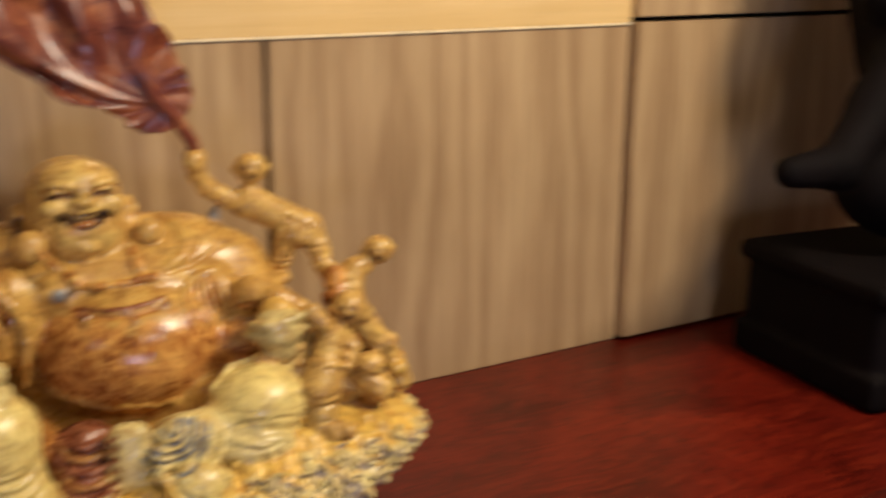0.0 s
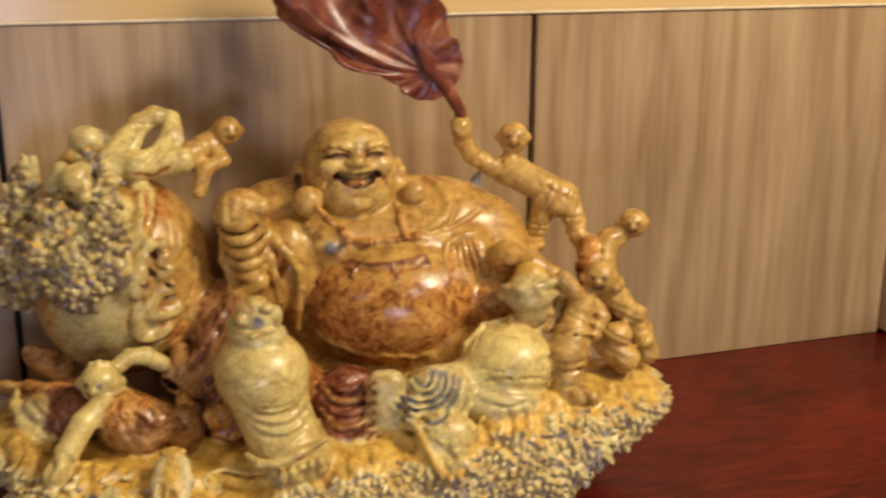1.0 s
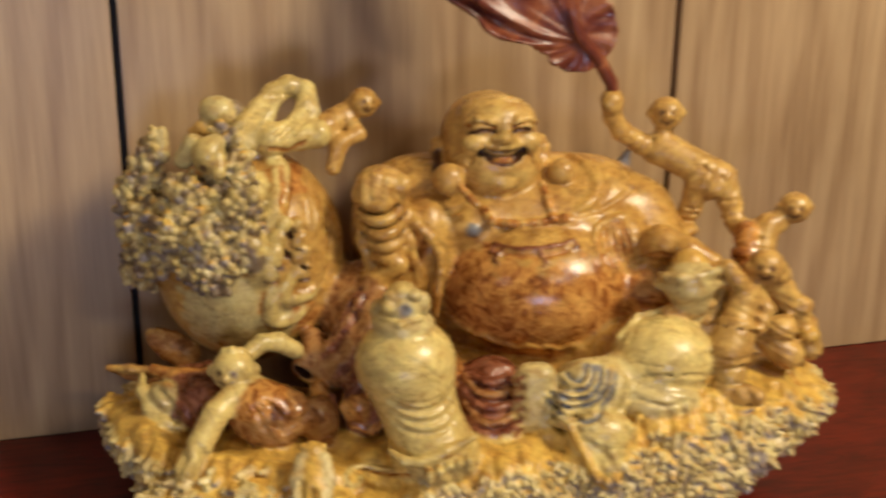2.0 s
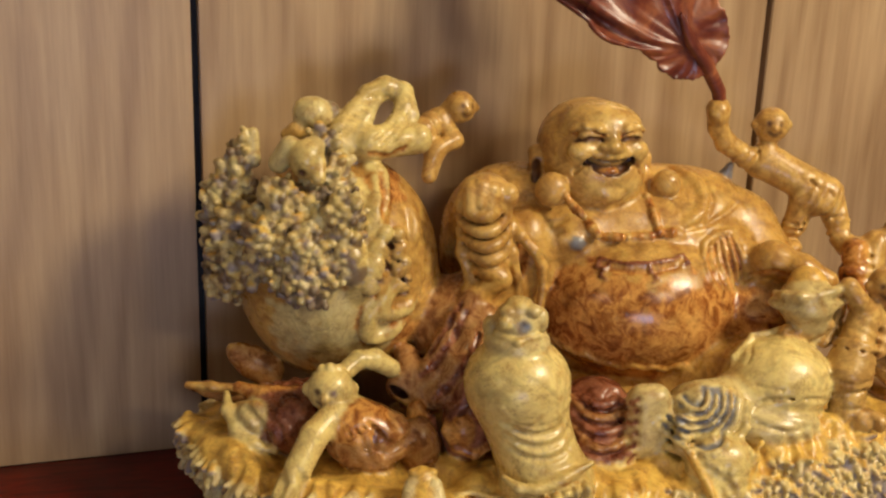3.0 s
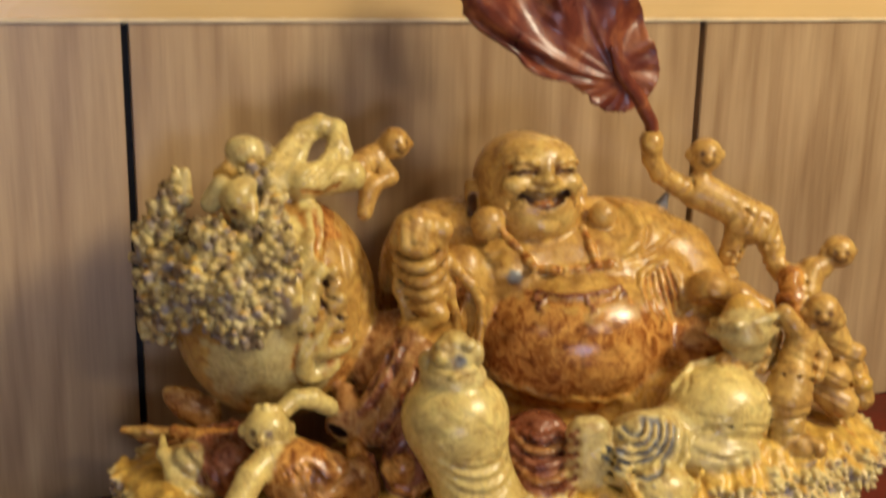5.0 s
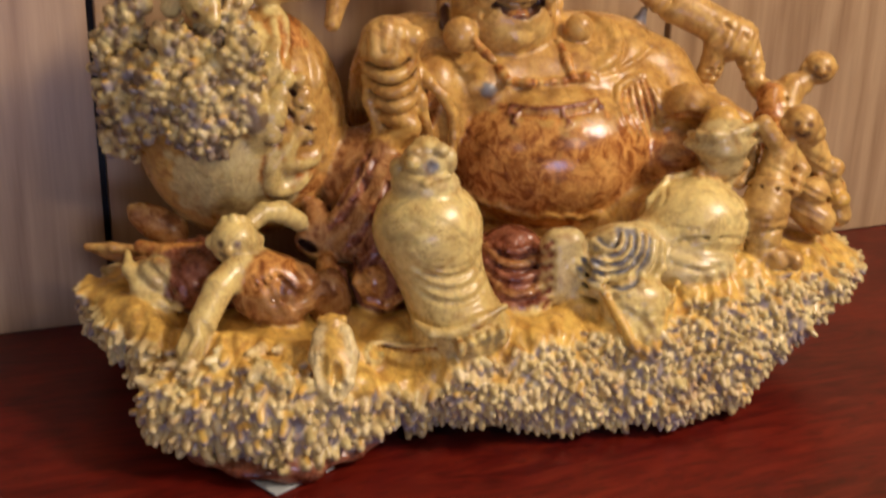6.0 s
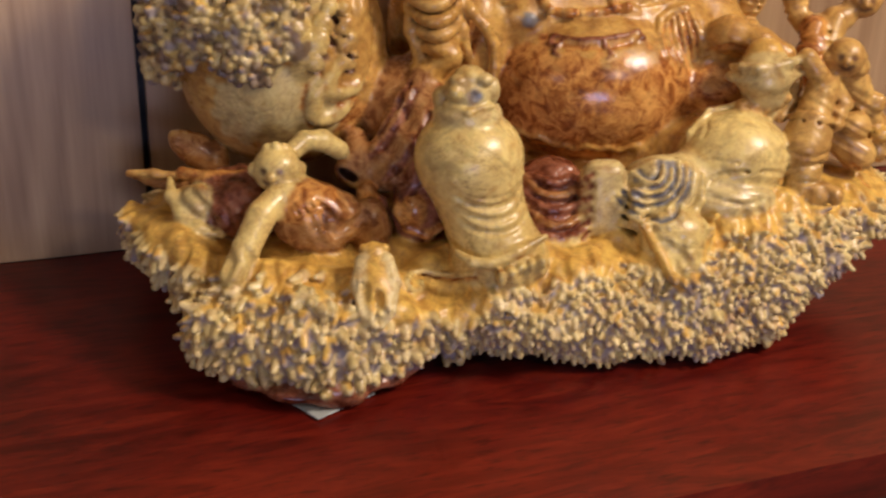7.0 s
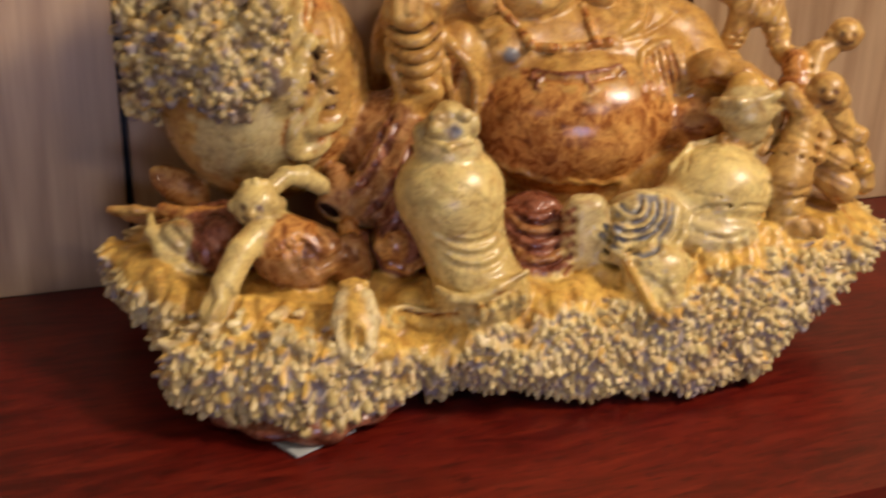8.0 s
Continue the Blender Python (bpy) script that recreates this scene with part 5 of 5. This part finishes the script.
def carve_nubs(b):
    """Blunt stone fingers all round the side of the block, and pebbly crust on the fruit."""
    made, tries = [], 0
    tries = 0
    while len(made) < 2600 and tries < 16000:
        tries += 1
        a = radians(random.uniform(-128, 122))
        h = random.uniform(0.004, 0.150)
        cx = 0.30 * math.sin(a) * random.uniform(0.2, 1.0)
        start = (cx + 0.35 * math.sin(a), -0.02 - 0.42 * math.cos(a), h + 0.02)
        q = b.meet(start, (-math.sin(a), math.cos(a), -0.05), 0.6)
        if q is None or q[2] > 0.155:
            continue
        i = tuple(np.clip(np.round((q - b.low) / b.step).astype(int), 0, b.n - 1))
        if b.tint[i] != SIDE and q[2] > rim(q[0], 2) - 0.008 + 0.004 * math.sin(90 * q[0]):
            continue
        if b.tint[i] not in (SIDE, OCHRE, RED):
            continue
        n = b.normal(q)
        if n[2] > 0.75 or n[2] < -0.9 or (b.tint[i] == RED and random.random() < 0.6):
            continue
        near = 0.0070 if q[0] < -0.1 else 0.0055
        if any((q[0] - m[0]) ** 2 + (q[1] - m[1]) ** 2 + (q[2] - m[2]) ** 2 < near * near for m in made):
            continue
        made.append(q)
        way = Vector(n) + Vector((random.uniform(-0.35, 0.35), random.uniform(-0.5, 0.1), random.uniform(-1.0, -0.1)))
        way.normalize()
        size = random.uniform(0.75, 1.25) * (1.18 if q[0] < -0.08 else 0.85)
        for k in range(random.choice((1, 1, 2))):
            turn = way + (0.6 if k else 0.0) * Vector((random.uniform(-1, 1), random.uniform(-1, 0.3), random.uniform(-1, 0.4)))
            turn.normalize()
            end = Vector(q) + turn * random.uniform(0.0025, 0.0085) * size
            if end.z > (0.020 if q[0] < -0.1 else 0.006):
                b_list.append((tuple(Vector(q) - way * 0.003), tuple(end), 0.0043 * size, 0.0025 * size))
    tries = 0
    while tries < 2600:
        tries += 1
        x, y = random.uniform(-0.36, 0.36), random.uniform(-0.21, -0.06)
        lim = rim(x, 1) - 0.010 + 0.005 * math.sin(60 * x)
        if y > lim:
            continue
        q = b.meet((x, y, 0.165), (0, 0, -1), 0.12)
        if q is None:
            continue
        i = tuple(np.clip(np.round((q - b.low) / b.step).astype(int), 0, b.n - 1))
        if b.tint[i] not in (SIDE, OCHRE):
            continue
        n = b.normal(q)
        if n[2] < 0.35 or any((q[0] - m[0]) ** 2 + (q[1] - m[1]) ** 2 + (q[2] - m[2]) ** 2 < 0.0068 ** 2 for m in made):
            continue
        made.append(q)
        way = Vector(n) + Vector((random.uniform(-0.4, 0.4), random.uniform(-1.3, -0.5), random.uniform(-0.6, 0.0)))
        way.normalize()
        size = random.uniform(0.8, 1.25)
        b_list.append((tuple(Vector(q) - way * 0.003), tuple(Vector(q) + way * random.uniform(0.003, 0.0065) * size), 0.0043 * size, 0.0026 * size))
    # paler nubs on rough grey stone, whose grey also holds the gaps' shade
    for a, e, ra, rb in b_list:
        b.limb(a, e, ra, rb, random.choice((TIP, TIP, PALE, PALE, SIDE)), 0.002)


b_list = []


def carve_crust(b):
    spots = []
    for _ in range(3000):
        x, h = random.uniform(-0.385, -0.212), random.uniform(0.222, 0.402)
        if x > -0.245 and h < 0.25 + 0.5 * (x + 0.245) / 0.02 * 0.02:
            continue
        q = b.meet((x - 0.03, -0.2, h + 0.03), (0.14, 1.0, -0.14), 0.4)
        if q is None:
            continue
        i = tuple(np.clip(np.round((q - b.low) / b.step).astype(int), 0, b.n - 1))
        if b.tint[i] == CRUST:
            spots.append(q)
    for q in spots[:700]:
        n = b.normal(q)
        way = Vector(n) + 0.5 * Vector((random.uniform(-1, 1), random.uniform(-1, 1), random.uniform(-1, 1)))
        way.normalize()
        r = random.uniform(0.0030, 0.0056)
        e = Vector(q) + way * random.uniform(0.001, 0.007)
        # mostly paler knobs, against the shade painted into the crust below
        b.limb(tuple(q), tuple(e), r, r * random.uniform(0.7, 1.05), random.choice((CRUST, PALE, PALE, TIP, CREAM, SIDE)), 0.0012)


def carve_lines(b):
    """Cloth folds and seams cut into the finished forms."""
    for i in range(4):  # hem folds of the shin
        trace(b, -0.185, bow(-0.068 + 0.002 * i, 0.190 - 0.011 * i, 0.033, 202, 338, 0.5), 0.0016 - 0.0003 * i, None, k=0.005)
    trace(b, -0.185, bow(-0.068, 0.1935, 0.034, 202, 338, 0.55), 0.0022, CREAM, True, 0.004, 0.0010)
    for i in range(6):  # gathered robe
        trace(b, -0.118, bow(0.008, 0.180 - 0.011 * i, 0.030, 205, 335, 0.6), 0.0019, RED, k=0.005)
        trace(b, -0.118, bow(0.008, 0.175 - 0.011 * i, 0.029, 205, 335, 0.6), 0.0028, UMBER if i % 2 else RED, True, 0.005, 0.0014)
    for i in range(5):  # swags of the folded leg
        # slate stone and fold shade, both tinted into these cuts
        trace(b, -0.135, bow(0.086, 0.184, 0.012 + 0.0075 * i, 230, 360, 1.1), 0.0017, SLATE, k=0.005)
        trace(b, -0.135, bow(0.086, 0.184, 0.0158 + 0.0075 * i, 225, 365, 1.1), 0.0020, CREAM if i % 2 else PALE, True, 0.004, 0.0010)
    trace(b, -0.118, bow(0.186, 0.176, 0.046, 150, 40, 1.0, 12), 0.0014, None, k=0.003)
    trace(b, -0.118, bow(0.186, 0.160, 0.040, 170, 20, 0.35, 10), 0.0014, None, k=0.003)
    trace(b, -0.118, [(0.150, 0.183), (0.165, 0.1815), (0.185, 0.182), (0.204, 0.185)], 0.0007, None, k=0.002)
    trace(b, -0.125, [(0.148, 0.152), (0.175, 0.146), (0.205, 0.150)], 0.0014, None)
    for i in range(4):  # crouching child's cloth, and the rocks beside it
        stroke(b, [at((-0.2301, -0.1, 0.1468), 6 * i, 3 * i), at((-0.2175, -0.11, 0.135), 6 * i, 2 * i), at((-0.1968, -0.105, 0.1257), 4.5 * i, 3 * i), at((-0.1838, -0.1, 0.1299), 3 * i, 5 * i)], 0.0013, None, False, 0.005)
    for i in range(6):
        trace(b, -0.10, [(-0.325 + 0.017 * i, 0.150 - 0.003 * (i % 2)), (-0.312 + 0.017 * i, 0.138), (-0.306 + 0.016 * i, 0.120)], 0.0016, None, k=0.005)
    for i in range(9):  # fan of cuts on the far end of the rim
        trace(b, -0.10, [(0.285 + 0.010 * i, 0.158), (0.292 + 0.0125 * i, 0.146), (0.296 + 0.014 * i, 0.134)], 0.0014, BROWN if i % 3 == 0 else None, k=0.003)
    for i in range(34):  # soft runs where the polished rim rolls over
        x = -0.33 + 0.0195 * i + random.uniform(-0.006, 0.006)
        top = (x, rim(x, 1) + 0.022, rim(x, 2) + 0.012)
        stroke(b, [top, at(top, random.uniform(-3, 5), -9, -10), at(top, random.uniform(-5, 8), -20, -18)], random.uniform(0.0010, 0.0020), None, False, 0.007)


def carving():
    b = Block((-0.43, -0.245, -0.008), (0.43, 0.215, 0.452), 0.0016)
    carve_base(b)
    carve_fruit(b)
    carve_body(b)
    carve_arms(b)
    carve_legs(b)
    drape(b, (-0.17, -0.09, 0.09), (-0.05, 0.10, 0.26), (RED,), (1, 0.1, 0.5), 0.024, 0.0022)
    drape(b, (-0.03, -0.11, 0.09), (0.05, 0.0, 0.18), (RED, BROWN), (0.1, 0, 1), 0.011, 0.0016, 0.3)
    drape(b, (0.13, -0.12, 0.11), (0.25, 0.0, 0.17), (CREAM, PALE), (0.3, 0, 1), 0.014, 0.0014)
    carve_children(b)
    drape(b, (-0.26, -0.13, 0.095), (-0.16, -0.04, 0.17), (BROWN, UMBER), (1, 0, 0.5), 0.016, 0.0009)
    drape(b, (0.22, 0.05, 0.25), (0.33, 0.13, 0.36), (CREAM, SKIN, BROWN), (1, 0, -0.5), 0.011, 0.0008)
    drape(b, (0.23, -0.10, 0.145), (0.36, 0.02, 0.25), (CREAM, SKIN), (0.5, 0, 1), 0.010, 0.0008)
    drape(b, (-0.34, -0.08, 0.09), (-0.20, 0.06, 0.17), (RED, PALE), (1, 0.3, 0.6), 0.014, 0.0022)
    carve_lines(b)
    carve_nubs(b)
    carve_crust(b)
    cut, p = b.window((-1, -1, -1), (1, 1, 1), 0)
    b.field = np.maximum(b.field, (0.0015 - p[2]) + 0 * b.field)
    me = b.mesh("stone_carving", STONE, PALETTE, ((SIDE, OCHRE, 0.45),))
    ob = new("stone_carving", me)
    ob.matrix_world = CARVED
    return tagged(ob, "waxed ochre-brown stone carving of a laughing seated figure with fruit", "statue")


CARVED = pose(0.344, -0.2465, TOP, 0, 0, -12)
carving()


def leaf():
    """A broad curling leaf with raised veins on a thick stalk, held in the carving's hand."""
    bm = bmesh.new()
    root = Vector((0.110, 0.088, 0.476))
    rim = ((-158, 0.036), (-120, 0.034), (-90, 0.033), (-22, 0.036), (15, 0.043), (53, 0.050), (84, 0.083), (97, 0.130), (106, 0.19), (115, 0.225), (124, 0.215), (131, 0.190), (136, 0.163), (141, 0.198), (149, 0.203), (158, 0.182), (166, 0.110), (186, 0.050), (202, 0.036))
    ribs = (118, 150, 96, 170)
    NA, NR = 150, 26
    hub = bm.verts.new(root)
    rows = []
    for i in range(NA):
        deg = -158 + 360 * i / NA
        for (a0, r0), (a1, r1) in zip(rim, rim[1:]):
            if a0 <= deg <= a1:
                s = (deg - a0) / (a1 - a0)
                reach = r0 + (r1 - r0) * s * s * (3 - 2 * s)
        reach *= 1 + 0.012 * math.sin(0.55 * deg)
        a = radians(deg)
        row = []
        for j in range(1, NR + 1):
            f = j / NR
            d = reach * f
            rib = max(math.exp(-((deg - q) * d / 0.20) ** 2) for q in ribs)
            fold = 0.0125 * f * math.cos(radians((deg - 118) * 360 / 31.0) + 7 * f) * min(1, d / 0.10) ** 2 + 0.003 * math.sin(70 * d + 0.10 * deg) * min(1, d / 0.06) ** 2
            hang = (-0.012 * math.cos(2 * a) * f - 0.010 * max(0, f - 0.8) * 5 * (0.5 + 0.5 * math.sin(0.21 * deg))) * min(1, d / 0.12) ** 1.5
            y = -0.10 * d * math.cos(a - radians(190)) * 0.9 - 0.0022 * rib * (1 - 0.7 * f) - fold + hang
            row.append(bm.verts.new(root + Vector((d * math.cos(a), y, d * math.sin(a)))))
        rows.append(row)
    for i in range(NA):
        a, c = rows[i], rows[(i + 1) % NA]
        bm.faces.new((hub, a[0], c[0]))
        for j in range(NR - 1):
            bm.faces.new((a[j], a[j + 1], c[j + 1], c[j]))
    bmesh.ops.recalc_face_normals(bm, faces=bm.faces[:])
    bmesh.ops.solidify(bm, geom=bm.faces[:], thickness=0.004)
    holder = tagged(new("carved_leaf"), "polished maroon carved leaf with raised veins on a thick stalk", "leaf")
    holder.matrix_world = CARVED
    part("blade", bm, LEAFSTONE, holder, smooth=True)
    bm = bmesh.new()
    # stalk
    pts = [Vector((0.154, 0.099, 0.405)), Vector((0.150, 0.099, 0.430)), Vector((0.132, 0.094, 0.458)), Vector((0.110, 0.086, 0.482)), Vector((0.096, 0.080, 0.51))]
    rings = []
    for k, p in enumerate(pts):
        d = (pts[min(k + 1, 4)] - pts[max(k - 1, 0)]).normalized()
        a = d.cross(Vector((0, 1, 0))).normalized()
        c = d.cross(a)
        r = (0.0065, 0.0075, 0.0080, 0.0070, 0.002)[k]
        rings.append([bm.verts.new(p + r * (a * math.cos(t) + c * math.sin(t))) for t in [2 * math.pi * m / 12 for m in range(12)]])
    for r0, r1 in zip(rings, rings[1:]):
        for m in range(12):
            bm.faces.new((r0[m], r0[(m + 1) % 12], r1[(m + 1) % 12], r1[m]))
    bm.faces.new(rings[0])
    bmesh.ops.recalc_face_normals(bm, faces=bm.faces[:])
    part("stalk", bm, LEAFSTONE, holder, smooth=True)
    return holder


leaf()


def dark_statue():
    """A dark wooden figure on a moulded block further along the shelf."""
    b = Block((-0.26, -0.22, -0.004), (0.36, 0.24, 1.02), 0.006)
    cut, p = b.window((-0.26, -0.22, -0.004), (0.36, 0.24, 1.02), 0)
    for x, y, z, hx, hy, hz, r in ((0.055, 0.0, 0.028, 0.185, 0.16, 0.028, 0.012), (0.055, 0.0, 0.10, 0.175, 0.15, 0.075, 0.02), (0.055, 0.0, 0.172, 0.185, 0.16, 0.016, 0.012)):
        q = [np.abs(p[i] - c) - h + r for i, (c, h) in enumerate(((x, hx), (y, hy), (z, hz)))]
        d = np.sqrt(sum(np.maximum(a, 0) ** 2 for a in q)) + np.minimum(np.maximum(q[0], np.maximum(q[1], q[2])), 0) - r
        b.join(cut, d.astype(np.float32), 0, 0.006)
    b.ball((0.06, 0.0, 0.30), (0.13, 0.09, 0.09), 0, 0.03)
    b.limb((0.07, 0.0, 0.30), (0.07, 0.0, 0.50), 0.085, 0.075, 0, 0.03)
    b.limb((0.07, 0.0, 0.48), (0.075, 0.0, 0.57), 0.085, 0.06, 0, 0.03)
    b.chain([(0.02, -0.01, 0.50), (-0.05, -0.03, 0.42), (-0.14, -0.06, 0.345), (-0.235, -0.07, 0.345)], (0.05, 0.04, 0.032, 0.022), 0, 0.02)
    b.chain([(0.12, 0.0, 0.52), (0.18, -0.03, 0.42), (0.14, -0.09, 0.37)], (0.05, 0.04, 0.03), 0, 0.02)
    b.ball((0.13, 0.04, 0.62), (0.165, 0.11, 0.26), 0, 0.03)
    b.chain([(-0.02, 0.0, 0.58), (-0.035, 0.0, 0.66), (0.0, 0.01, 0.76), (0.06, 0.02, 0.86)], (0.04, 0.035, 0.04, 0.05), 0, 0.03)
    b.ball((0.12, -0.02, 0.90), (0.06, 0.065, 0.075), 0, 0.02)
    for i in range(6):
        b.groove([(-0.02 + 0.03 * i, -0.10, 0.48), (-0.03 + 0.034 * i, -0.11, 0.36), (-0.04 + 0.038 * i, -0.11, 0.26)], 0.006, 0.006)
    b.field = np.maximum(b.field, (0.001 - p[2]) + 0 * b.field)
    me = b.mesh("wooden_statue", DARKWOOD)
    ob = new("wooden_statue", me)
    ob.matrix_world = pose(1.545, -0.305, TOP, 0, 0, -8)
    return tagged(ob, "dark brown wooden statue on a moulded block pedestal", "statue")


dark_statue()


def card():
    bm = slab(-0.032, 0.032, -0.024, 0.024, 0.0005, 0.0022, 0.0004, 1)
    for v in bm.verts:
        v.co.z += 0.0015 * max(0, -v.co.y - 0.005) / 0.02
    ob = part("folded_card", bm, PAPER)
    ob.matrix_world = pose(0.104, -0.374, TOP, 0, 0, 24)
    return tagged(ob, "small folded grey-green card under the edge of the stone carving", "card")


card()
